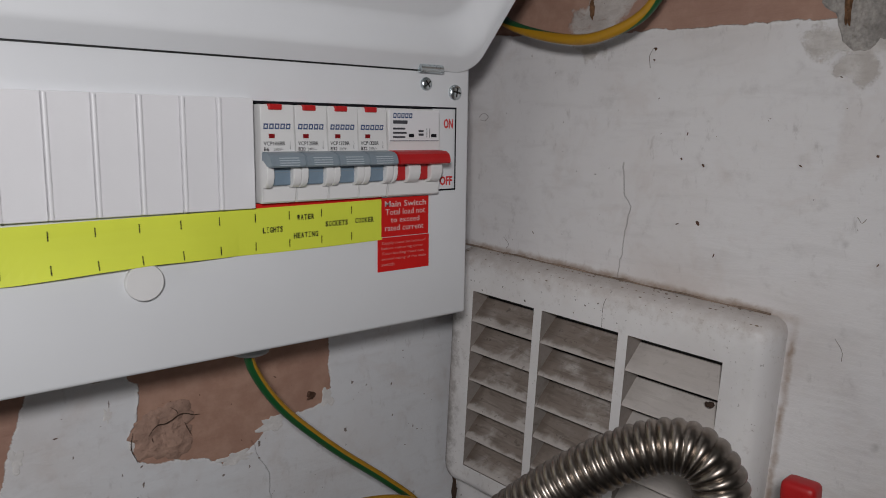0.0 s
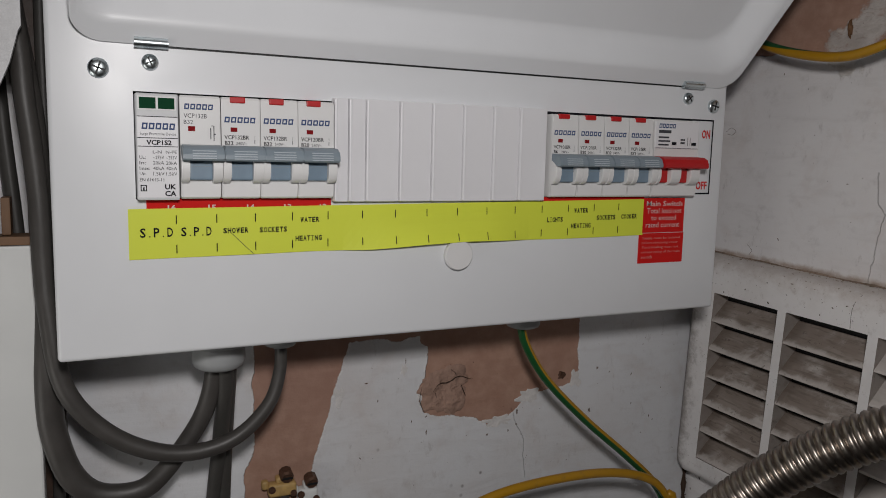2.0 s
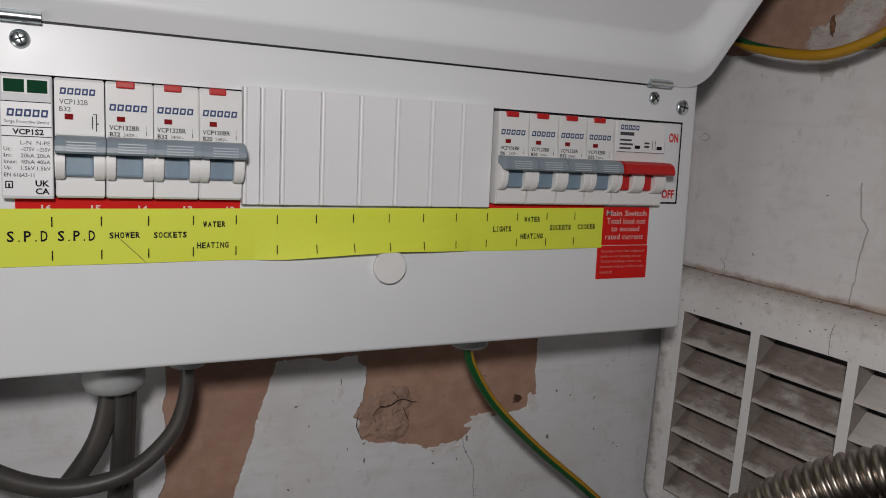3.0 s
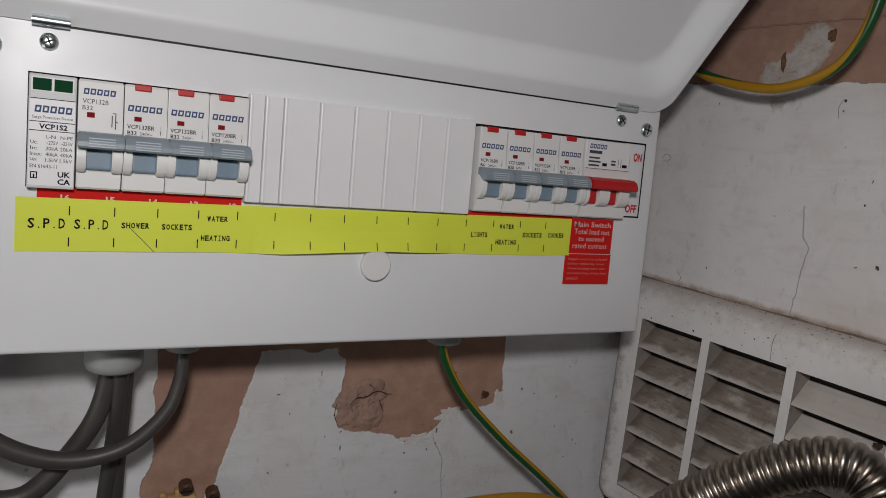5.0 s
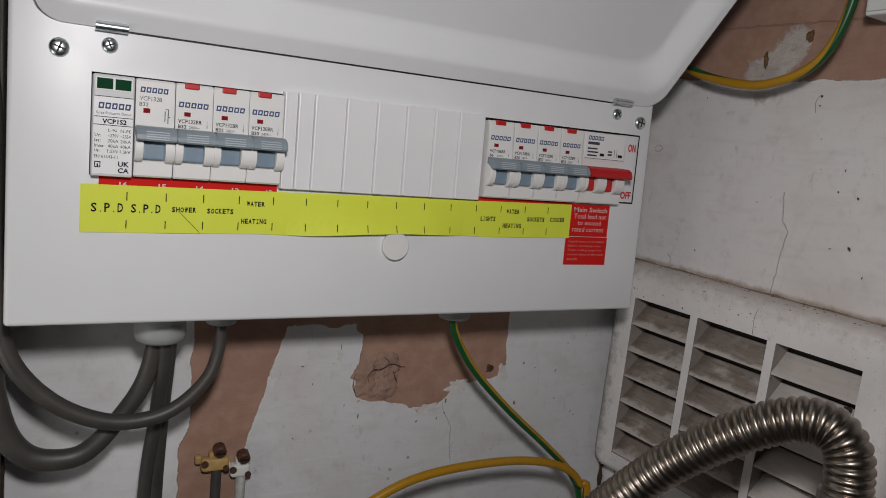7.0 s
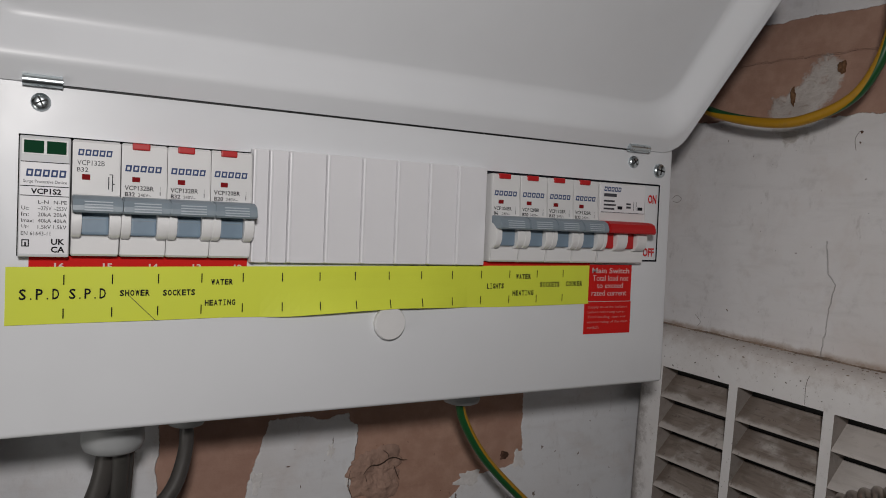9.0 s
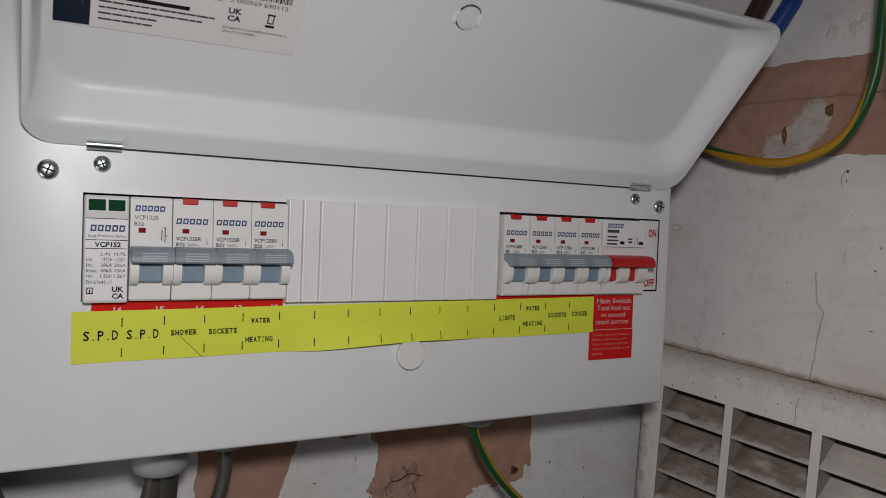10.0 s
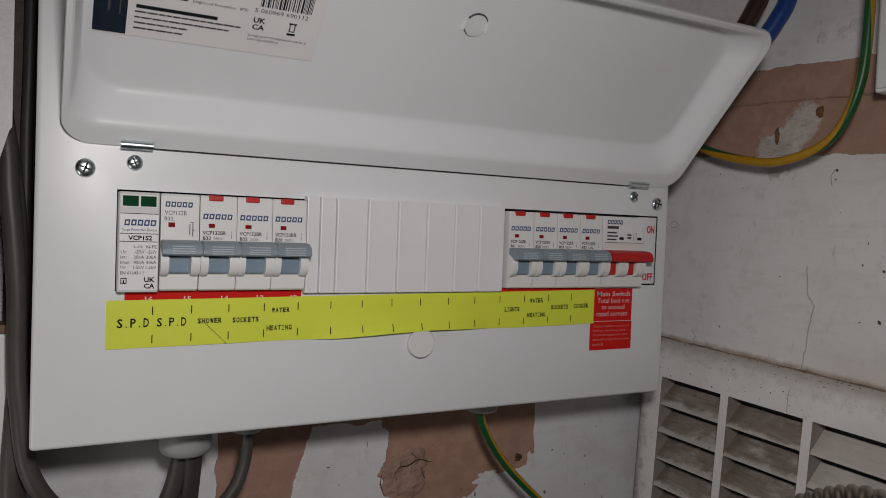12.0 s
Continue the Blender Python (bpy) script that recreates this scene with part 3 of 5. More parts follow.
def lid_bm():
    """A pressed tray: rounded rim, sloping walls, flat panel, with thickness."""
    def loop(x0, x1, z0, z1, r, y):
        pts = []
        for cx, cz, a0 in ((x1 - r, z1 - r, 0), (x0 + r, z1 - r, 90), (x0 + r, z0 + r, 180), (x1 - r, z0 + r, 270)):
            for k in range(9):
                a = radians(a0 + 90 * k / 8)
                pts.append((cx + r * math.cos(a), y, cz + r * math.sin(a)))
        return pts

    x0, x1, z0, z1 = 0.0143, 0.3900, 0.0, 0.1200
    li, ri, bi, ti, depth = 0.0045, 0.0140, 0.0215, 0.0080, 0.0155
    loops = [loop(x0, x1, z0, z1, 0.013, 0.0010), loop(x0 + 0.0004, x1 - 0.0004, z0 + 0.0004, z1 - 0.0004, 0.0127, 0.0), loop(x0 + 0.0026, x1 - 0.0026, z0 + 0.0026, z1 - 0.0026, 0.0110, 0.0002), loop(x0 + 0.0028, x1 - 0.0030, z0 + 0.0088, z1 - 0.0030, 0.0112, 0.0007)]
    for k in range(1, 17):
        s = k / 16
        e = 0.30
        h = s * s / (2 * e) if s < e else (1 - e) - (1 - s) ** 2 / (2 * e) if s > 1 - e else s - e / 2
        h *= (depth - 0.0007) / (1 - e)
        loops.append(loop(x0 + 0.0028 + li * s, x1 - 0.0030 - ri * s, z0 + 0.0088 + (bi - 0.0062) * s, z1 - 0.0030 - ti * s, 0.0112 + 0.009 * s, 0.0007 + h))
    bm = bmesh.new()
    rings = [[bm.verts.new(p) for p in lp] for lp in loops]
    for a, b in zip(rings, rings[1:]):
        for k in range(len(a)):
            bm.faces.new((a[k], a[(k + 1) % len(a)], b[(k + 1) % len(a)], b[k]))
    bm.faces.new(rings[-1])
    # outer skin
    outer = [[bm.verts.new((x, y + 0.0014, z)) for x, y, z in lp] for lp in [loops[0]] + loops[4:]]
    first = rings[0]
    for a, b in zip([first] + outer, outer):
        for k in range(len(a)):
            bm.faces.new((a[k], b[k], b[(k + 1) % len(a)], a[(k + 1) % len(a)]))
    bm.faces.new(outer[-1])
    return bm


lid = part("lid", lid_bm(), ENAMEL, unit, "white enamelled lid standing open", smooth=True, at=LID)
PANEL = 0.0155
part("sticker", box(0.0250, 0.1228, PANEL - 0.0005, PANEL - 0.0002, 0.0495, 0.1030), PAPER, lid, "white printed product sticker")
sy = PANEL - 0.0006
bars([(0.0250, 0.0382, 0.0500, 0.1025)], NAVY, lid, sy, "printed_block")
bars([(0.0305, 0.0315, 0.060, 0.066), (0.0350, 0.0356, 0.059, 0.069)], GREYINK, lid, sy - 0.0001, "printed_mark")
rows = [(0.0415, 0.0755, 0.0633, 0.0650)]
for i, w in enumerate((0.0450, 0.0400, 0.0225, 0.0205)):
    z = 0.0612 - i * 0.0026
    x = 0.0412
    while x < 0.0412 + w:
        n = 0.0012 + 0.0040 * random.random()
        rows.append((x, min(x + n, 0.0412 + w), z, z + 0.0008))
        x += n + 0.0004
rows += [(0.0415, 0.0620, 0.0700, 0.0714), (0.0415, 0.0680, 0.0735, 0.0750), (0.0415, 0.0660, 0.0770, 0.0785), (0.0415, 0.0700, 0.081, 0.0825)]
bars(rows[1:], GREYINK, lid, sy, "address_bars")
bars(rows[:1], INK, lid, sy, "name_bar")
writing("Degree of Protection   IP20", 0.024, 0.0018, 0.0640, 0.0695, sy, INK, lid)
code, x = [], 0.0930
while x < 0.1170:
    w = random.choice((0.0003, 0.0003, 0.0006, 0.0009))
    code.append((x, min(x + w, 0.1173), 0.0735, 0.0900))
    x += w + random.choice((0.0003, 0.0003, 0.0006))
bars(code, INK, lid, sy, "barcode")
writing("5 060969 690112", 0.0250, 0.0020, 0.0910, 0.0705, sy, INK, lid)
u0, v0 = 0.0912, 0.0618
writing("UK", 0.0056, 0.0027, u0, v0 + 0.0034, sy, INK, lid, bold=0.03, name="conformity_mark")
writing("CA", 0.0056, 0.0027, u0, v0, sy, INK, lid, bold=0.03, name="conformity_mark")
b0 = 0.1070
bars([(b0 + 0.0006, b0 + 0.0046, v0 - 0.0004, v0 + 0.0008), (b0 + 0.0012, b0 + 0.0017, v0 + 0.0014, v0 + 0.0055), (b0 + 0.0035, b0 + 0.0040, v0 + 0.0014, v0 + 0.0055), (b0 + 0.0008, b0 + 0.0044, v0 + 0.0052, v0 + 0.0060), (b0 + 0.0012, b0 + 0.0040, v0 + 0.0014, v0 + 0.0019)], INK, lid, sy, "bin_symbol")
writing("Storage prior to installation must be in\nclean dry conditions.", 0.0280, 0.0036, 0.0900, 0.0558, sy, INK, lid)


def ring_mark(cx, cz, r, y):
    bm = bmesh.new()
    for a0, a1 in ((-60, 60), (110, 250)):
        prev = None
        for k in range(17):
            a = radians(a0 + (a1 - a0) * k / 16)
            pair = [bm.verts.new((cx + q * math.sin(a), y - (0.0007 if q < r else 0), cz + q * math.cos(a))) for q in (r - 0.0006, r)]
            if prev:
                bm.faces.new((prev[0], prev[1], pair[1], pair[0]))
            prev = pair
    return bm


part("knockout_ring", ring_mark(0.2025, 0.0835, 0.0068, PANEL - 0.0001), GREYINK, lid, smooth=True)
part("knockout_tab", box(0.1950, 0.1965, PANEL - 0.0012, PANEL, 0.0800, 0.0850, 0.0004), ENAMEL, lid)
part("knockout_tab", box(0.2085, 0.2100, PANEL - 0.0012, PANEL, 0.0800, 0.0850, 0.0004), ENAMEL, lid)

for x0, x1 in ((0.0395, 0.0535), (0.3495, 0.3650)):
    part("hinge_pin", tube([(x0, -0.0030, 1.5480), ((x0 + x1) / 2, -0.0030, 1.5480), (x1, -0.0030, 1.5480)], 0.0023, 0.002, 12), ZINC, unit, "zinc-plated hinge pin", smooth=True)


def screw(cx, cz, r, turn):
    s = part("cover_screw", lathe([(r, 0.0), (r, -0.0010), (r * 0.90, -0.0017), (r * 0.60, -0.0022), (r * 0.30, -0.0024), (0.0004, -0.0024)]), ZINC, unit, "zinc-plated cross-head screw", smooth=True, at=Matrix.Translation((cx, 0.0, cz)))
    bm = bmesh.new()
    for a in (turn, turn + 90):
        c = box(-r * 0.62, r * 0.62, -0.00252, -0.0016, -r * 0.10, r * 0.10)
        bmesh.ops.rotate(c, verts=c.verts, cent=(0, 0, 0), matrix=Matrix.Rotation(radians(a), 3, "Y"))
        me = bpy.data.meshes.new("tmp")
        c.to_mesh(me)
        c.free()
        bm.from_mesh(me)
        bpy.data.meshes.remove(me)
    part("cross_recess", bm, BLACK, s)


for cx, cz, r, turn in ((0.0250, 1.5362, 0.0043, 20), (0.0460, 1.5400, 0.0036, 65), (0.3560, 1.5400, 0.0036, 50), (0.3770, 1.5362, 0.0043, 10)):
    screw(cx, cz, r, turn)
part("knockout_plug", lathe([(0.0076, 0.0), (0.0076, -0.0012), (0.0083, -0.0016), (0.0083, -0.0033), (0.0078, -0.0040), (0.0004, -0.0041)], sides=40), PLASTIC, unit, "white plastic blanking plug", at=Matrix.Translation((0.1997, 0.0, 1.4487)))

# printed frame and switch words
bars([(0.2518, 0.3785, 1.5268, 1.5278), (0.3775, 0.3785, 1.4815, 1.5270), (0.3660, 0.3785, 1.4810, 1.4820)], INK, unit, -0.0003, "printed_frame")
writing("ON", 0.0068, 0.0054, 0.3692, 1.5160, -0.0003, REDINK, unit, bold=0.035)
writing("OFF", 0.0092, 0.0052, 0.3668, 1.4840, -0.0003, REDINK, unit, bold=0.035)
part("number_strip", box(0.0430, 0.1290, -0.0003, 0.0, 1.4735, 1.4796), REDLABEL, unit, "red numbered strip")
part("number_strip", box(0.2518, 0.3265, -0.0003, 0.0, 1.4735, 1.4796), REDLABEL, unit, "red numbered strip")
for i, n in enumerate(("16", "15", "14", "13", "12")):
    writing(n, 0.0036, 0.0026, 0.0520 + 0.0178 * i, 1.4742, -0.0005, WHITEINK, unit, name="strip_number", bold=0.03)

# ---------------------------------------------------------------- breakers
Z0, Z1 = 1.4800, 1.5262
PROUD = 0.0062


def breaker_body(w):
    """Side profile swept across the width: flat label face, nose and foot."""
    prof = [(0.030, 0.0), (-PROUD + 0.0010, 0.0), (-PROUD, 0.0008), (-PROUD, 0.0075), (-PROUD - 0.0006, 0.0090), (-PROUD - 0.0006, 0.0235), (-PROUD, 0.0250), (-PROUD, 0.0452), (-PROUD + 0.0010, 0.0462), (0.030, 0.0462)]
    bm = bmesh.new()
    a = [bm.verts.new((0.00015, y, z)) for y, z in prof]
    b = [bm.verts.new((w - 0.00015, y, z)) for y, z in prof]
    for k in range(len(prof)):
        j = (k + 1) % len(prof)
        bm.faces.new((a[k], a[j], b[j], b[k]))
    bm.faces.new(a)
    bm.faces.new(b)
    edges = [e for e in bm.edges if len(e.link_faces) == 2 and (len(e.link_faces[0].verts) > 4) != (len(e.link_faces[1].verts) > 4)]
    bmesh.ops.bevel(bm, geom=edges, offset=0.0004, segments=2, affect="EDGES")
    return bm


def arm(x0, x1):
    """A rounded white guard beside the toggle."""
    prof = [(-PROUD + 0.001, 0.0070), (-PROUD - 0.0030, 0.0076), (-PROUD - 0.0052, 0.0095), (-PROUD - 0.0062, 0.0125), (-PROUD - 0.0062, 0.0160), (-PROUD - 0.0050, 0.0185), (-PROUD - 0.0020, 0.0205), (-PROUD + 0.001, 0.0210)]
    bm = bmesh.new()
    a = [bm.verts.new((x0, y, z)) for y, z in prof]
    b = [bm.verts.new((x1, y, z)) for y, z in prof]
    for k in range(len(prof)):
        j = (k + 1) % len(prof)
        bm.faces.new((a[k], a[j], b[j], b[k]))
    bm.faces.new(a)
    bm.faces.new(b)
    edges = [e for e in bm.edges if len(e.link_faces) == 2 and (len(e.link_faces[0].verts) > 4) != (len(e.link_faces[1].verts) > 4)]
    bmesh.ops.bevel(bm, geom=edges, offset=0.0004, segments=2, affect="EDGES")
    return bm


def toggle_bar(x0, x1):
    """The raised lever bar, thicker at its lip, with fine grip ridges."""
    prof = [(-PROUD, 0.0182), (-PROUD - 0.0075, 0.0174), (-PROUD - 0.0098, 0.0174), (-PROUD - 0.0106, 0.0182), (-PROUD - 0.0104, 0.0202), (-PROUD - 0.0092, 0.0226), (-PROUD - 0.0066, 0.0239), (-PROUD, 0.0244)]
    bm = bmesh.new()
    a = [bm.verts.new((x0, y, z)) for y, z in prof]
    b = [bm.verts.new((x1, y, z)) for y, z in prof]
    for k in range(len(prof)):
        j = (k + 1) % len(prof)
        bm.faces.new((a[k], a[j], b[j], b[k]))
    bm.faces.new(a)
    bm.faces.new(b)
    edges = [e for e in bm.edges if len(e.link_faces) == 2 and (len(e.link_faces[0].verts) > 4) != (len(e.link_faces[1].verts) > 4)]
    bmesh.ops.bevel(bm, geom=edges, offset=0.0005, segments=2, affect="EDGES")
    return bm


def ridges(x0, x1):
    bm = bmesh.new()
    for y, z in ((-PROUD - 0.0105, 0.0184), (-PROUD - 0.0104, 0.0195), (-PROUD - 0.0102, 0.0206), (-PROUD - 0.0096, 0.0217)):
        box(x0, x1, y - 0.0003, y + 0.0004, z - 0.00022, z + 0.00022, bm=bm)
    return bm


PALER = material("toggle_ridge", (0.44, 0.49, 0.53), 0.4)


def breaker(x, code, rating, kind):
    top = kind == "plain"
    ob = thing("circuit_breaker", Matrix.Translation((x, 0, Z0)), "white plastic circuit breaker with a grey toggle" + (", no button" if top else " and red test button"), "circuit breaker", "breakers in the fuse box")
    w = 0.0178
    part("body", breaker_body(w), PLASTIC, ob)
    part("toggle", box(0.0034, w - 0.0040, -PROUD - 0.0030, -PROUD + 0.001, 0.0085, 0.0205, 0.0012, 3), WINDOW, ob, "blue-grey toggle drum")
    part("toggle_groove", box(0.0036, w - 0.0042, -PROUD - 0.0032, -PROUD, 0.0146, 0.0149), TOGGLE, ob)
    part("guard", arm(0.0000, 0.0036), PLASTIC, ob, smooth=True)
    part("guard", arm(w - 0.0042, w), PLASTIC, ob, smooth=True)
    bar = part("toggle_bar", toggle_bar(0.0002, w + 0.0002), TOGGLE, ob, "grey ribbed toggle bar")
    part("grip_ridge", ridges(0.0042, w - 0.0034), PALER, bar)
    y = -PROUD - 0.00012
    if top:
        wordmark(0.0020, 0.0148, 0.0400, 0.0425, y, BLUEINK, ob)
        writing(code, 0.0100, 0.0020, 0.0018, 0.0362, y, GREYINK, ob)
        writing(rating, 0.0040, 0.0018, 0.0018, 0.0335, y, GREYINK, ob)
        part("indicator", box(0.0036, 0.0066, y - 0.0001, y + 0.0004, 0.0304, 0.0326), DARKRED, ob, "dark red indicator window")
        bars([(0.0132, 0.0136, 0.0270, 0.0320), (0.0146, 0.0150, 0.0262, 0.0330), (0.0136, 0.0148, 0.0328, 0.0331), (0.0150, 0.0157, 0.0290, 0.0294)], GREYINK, ob, y, "wiring_diagram")
    else:
        part("test_button", box(0.0040, 0.0108, -PROUD - 0.0012, 0.0, 0.0437, 0.0464, 0.0005), RED, ob, "red test button")
        wordmark(0.0014, 0.0158, 0.0348, 0.0374, y, BLUEINK, ob)
        part("indicator", box(0.0042, 0.0072, y - 0.0001, y + 0.0004, 0.0306, 0.0326), DARKRED, ob, "dark red indicator window")
        writing(code, 0.0112, 0.0019, 0.0014, 0.0272, y, INK, ob, bold=0.012)
        writing(rating, 0.0038 if len(rating) > 2 else 0.0026, 0.0018, 0.0016, 0.0246, y, INK, ob, bold=0.02)
        writing("240V~", 0.0050, 0.0014, 0.0066, 0.0247, y, INK, ob)
        bars([(0.0016, 0.0054, 0.0234, 0.0238), (0.0068, 0.0104, 0.0234, 0.0239), (0.0116, 0.0136, 0.0234, 0.0239), (0.0150, 0.0153, 0.0255, 0.0272), (0.0151, 0.0152, 0.0275, 0.0292)], GREYINK, ob, y, "fine_print")
    return ob


for x, code, rating, kind in ((0.0573, "VCP132B", "B32", "plain"), (0.0753, "VCP132BR", "B32", "rcbo"), (0.0931, "VCP132BR", "B32", "rcbo"), (0.1109, "VCP120BR", "B20", "rcbo"),
                              (0.2541, "VCP106BR", "B6", "rcbo"), (0.2721, "VCP120BR", "B20", "rcbo"), (0.2900, "VCP132BR", "B32", "rcbo"), (0.3079, "VCP132BR", "B32", "rcbo")):
    breaker(x, code, rating, kind)


def surge_protector(x):
    ob = thing("surge_protector", Matrix.Translation((x, 0, Z0 - 0.0006)), "pale grey surge protection module with two green windows", "surge protector")
    w = 0.0180
    part("body", box(0.00015, w - 0.00015, -PROUD - 0.0006, 0.03, 0.0, 0.0468, 0.0007), PALE, ob)
    y = -PROUD - 0.0009
    part("label_plate", box(0.0006, w - 0.0006, y, -PROUD, 0.0012, 0.0368), BLANK, ob, "white printed rating plate")
    for a in (0.0016, 0.0094):
        part("status_window", box(a, a + 0.0068, y - 0.0002, -PROUD, 0.0402, 0.0450), GREEN, ob, "dark green status window")
    part("window_frame", box(0.0010, 0.0168, y + 0.0001, -PROUD, 0.0397, 0.0455), PLASTIC, ob)
    y -= 0.00015
    wordmark(0.0024, 0.0166, 0.0312, 0.0340, y, BLUEINK, ob)
    writing("Surge Protective Device", 0.0150, 0.0016, 0.0016, 0.0283, y, GREYINK, ob)
    bars([(0.0006, 0.0174, 0.0273, 0.0276), (0.0006, 0.0174, 0.0236, 0.0239), (0.0006, 0.0174, 0.0366, 0.0369)], INK, ob, y, "rule")
    writing("VCP1S2", 0.0105, 0.0022, 0.0042, 0.0244, y, INK, ob, bold=0.03)
    writing("L-N", 0.0036, 0.0014, 0.0068, 0.0207, y, INK, ob)
    writing("N-PE", 0.0046, 0.0014, 0.0122, 0.0207, y, INK, ob)
    for i, (a, b, c) in enumerate((("Uc:", "~275V", "~255V"), ("In:", "20kA", "20kA"), ("Imax:", "40kA", "40kA"), ("Up:", "1.5kV", "1.5kV"))):
        z = 0.0182 - 0.0024 * i
        writing(a, 0.0026 if i != 2 else 0.0042, 0.0015, 0.0012, z, y, INK, ob)
        writing(b, 0.0046, 0.0015, 0.0068, z, y, INK, ob)
        writing(c, 0.0046, 0.0015, 0.0122, z, y, INK, ob)
    writing("EN 61643-11", 0.0100, 0.0015, 0.0012, 0.0084, y, INK, ob)
    bars([(0.0014, 0.0018, 0.0040, 0.0068), (0.0014, 0.0040, 0.0064, 0.0068), (0.0036, 0.0040, 0.0040, 0.0068), (0.0014, 0.0040, 0.0040, 0.0044), (0.0024, 0.0030, 0.0044, 0.0058)], INK, ob, y, "symbol")
    u, v = 0.0115, 0.0018
    writing("UK", 0.0048, 0.0024, u, v + 0.0030, y, INK, ob, bold=0.03, name="conformity_mark")
    writing("CA", 0.0048, 0.0024, u, v, y, INK, ob, bold=0.03, name="conformity_mark")
    return ob


surge_protector(0.0390)


def main_switch(x):
    ob = thing("main_switch", Matrix.Translation((x, 0, Z0)), "white double-width main switch with a red lever", "switch")
    w = 0.0352
    part("body", breaker_body(w), PLASTIC, ob)
    part("guard", arm(0.0000, 0.0024), PLASTIC, ob, smooth=True)
    part("guard", arm(0.0098, 0.0176), PLASTIC, ob, smooth=True)
    part("guard", arm(0.0250, 0.0325), PLASTIC, ob, smooth=True)
    for a in (0.0023, 0.0175):
        part("toggle", box(a, a + 0.0076, -PROUD - 0.0030, -PROUD + 0.001, 0.0085, 0.0205, 0.0012, 3), RED, ob, "red toggle drum")
    part("lever", toggle_bar(0.0004, w - 0.0002), RED, ob, "red lever bar")
    y = -PROUD - 0.0005
    part("rating_plate", box(0.0010, w - 0.0010, y, -PROUD + 0.0006, 0.0290, 0.0452), BLANK, ob, "white printed rating plate")
    y -= 0.00012
    wordmark(0.0030, 0.0160, 0.0412, 0.0438, y, BLUEINK, ob)
    bars([(0.0030, 0.0125, 0.0382, 0.0400), (0.0030, 0.0110, 0.0352, 0.0362), (0.0030, 0.0120, 0.0330, 0.0340), (0.0030, 0.0110, 0.0308, 0.0318), (0.0200, 0.0235, 0.0340, 0.0350), (0.0200, 0.0235, 0.0320, 0.0332), (0.0255, 0.0258, 0.0310, 0.0360), (0.0275, 0.0278, 0.0310, 0.0360), (0.0010, 0.0342, 0.0292, 0.0295)], GREYINK, ob, y, "fine_print")
    part("indicator", box(0.0135, 0.0170, y, -PROUD, 0.0312, 0.0330), INK, ob)
    part("indicator", box(0.0288, 0.0325, y, -PROUD, 0.0312, 0.0330), INK, ob)
    return ob


main_switch(0.3262)

# blanking plates: the first is a ribbed pair of half widths
def blanking_plate(x0, x1):
    ob = thing("blanking_plate", Matrix.Translation((x0, 0, Z0 - 0.0020)), "plain white plastic blanking plate covering an empty way", "blanking plate", "blanks in the fuse box")
    w = x1 - x0
    part("plate", box(0.00012, w - 0.00012, -0.0046, 0.0, 0.0, 0.0508, 0.0005, 2), BLANK, ob)
    part("rib", box(0.0002, 0.0018, -0.0060, -0.0040, 0.0002, 0.0506, 0.0006, 2), BLANK, ob)
    return ob


for x0, x1 in ((0.1290, 0.1365), (0.1365, 0.1455), (0.1455, 0.1635), (0.1635, 0.1815), (0.1815, 0.1995), (0.1995, 0.2175), (0.2175, 0.2340), (0.2340, 0.2518)):
    blanking_plate(x0, x1)

# ---------------------------------------------------------------- labels
LX0, LX1 = 0.0352, 0.3265


def label_edges(x):
    s = (x - LX0) / (LX1 - LX0)
    top = 1.4750 + 0.0032 * s
    low = 1.4520 + 0.0042 * s + 0.0016 * max(0.0, 1 - abs(x - 0.205) / 0.06) - 0.0006 * max(0.0, 1 - abs(x - 0.15) / 0.03)
    return low, top


def label_lift(x, s):
    return -0.0007 - 0.0042 * (1 - s) ** 2 * max(0.0, 1 - ((x - 0.19) / 0.055) ** 2) - 0.0002 * math.sin(x * 90)


def yellow_strip():
    bm = bmesh.new()
    rows = []
    for i in range(65):
        x = LX0 + (LX1 - LX0) * i / 64
        low, top = label_edges(x)
        rows.append([bm.verts.new((x, label_lift(x, k / 4), low + (top - low) * k / 4)) for k in range(5)])
    for a, b in zip(rows, rows[1:]):
        for k in range(4):
            bm.faces.new((a[k], b[k], b[k + 1], a[k + 1]))
    r = bmesh.ops.extrude_face_region(bm, geom=bm.faces[:])
    for v in r["geom"]:
        if isinstance(v, bmesh.types.BMVert):
            v.co.y += 0.0002
    return bm


strip = thing("label_strip", Matrix.Identity(4), "bright yellow label strip with black capitals on the fuse box", "label")
part("tape", yellow_strip(), YELLOW, strip)


def stuck(bm):
    for v in bm.verts:
        low, top = label_edges(v.co.x)
        v.co.y = label_lift(v.co.x, min(1, max(0, (v.co.z - low) / (top - low)))) - 0.0003
    return bm


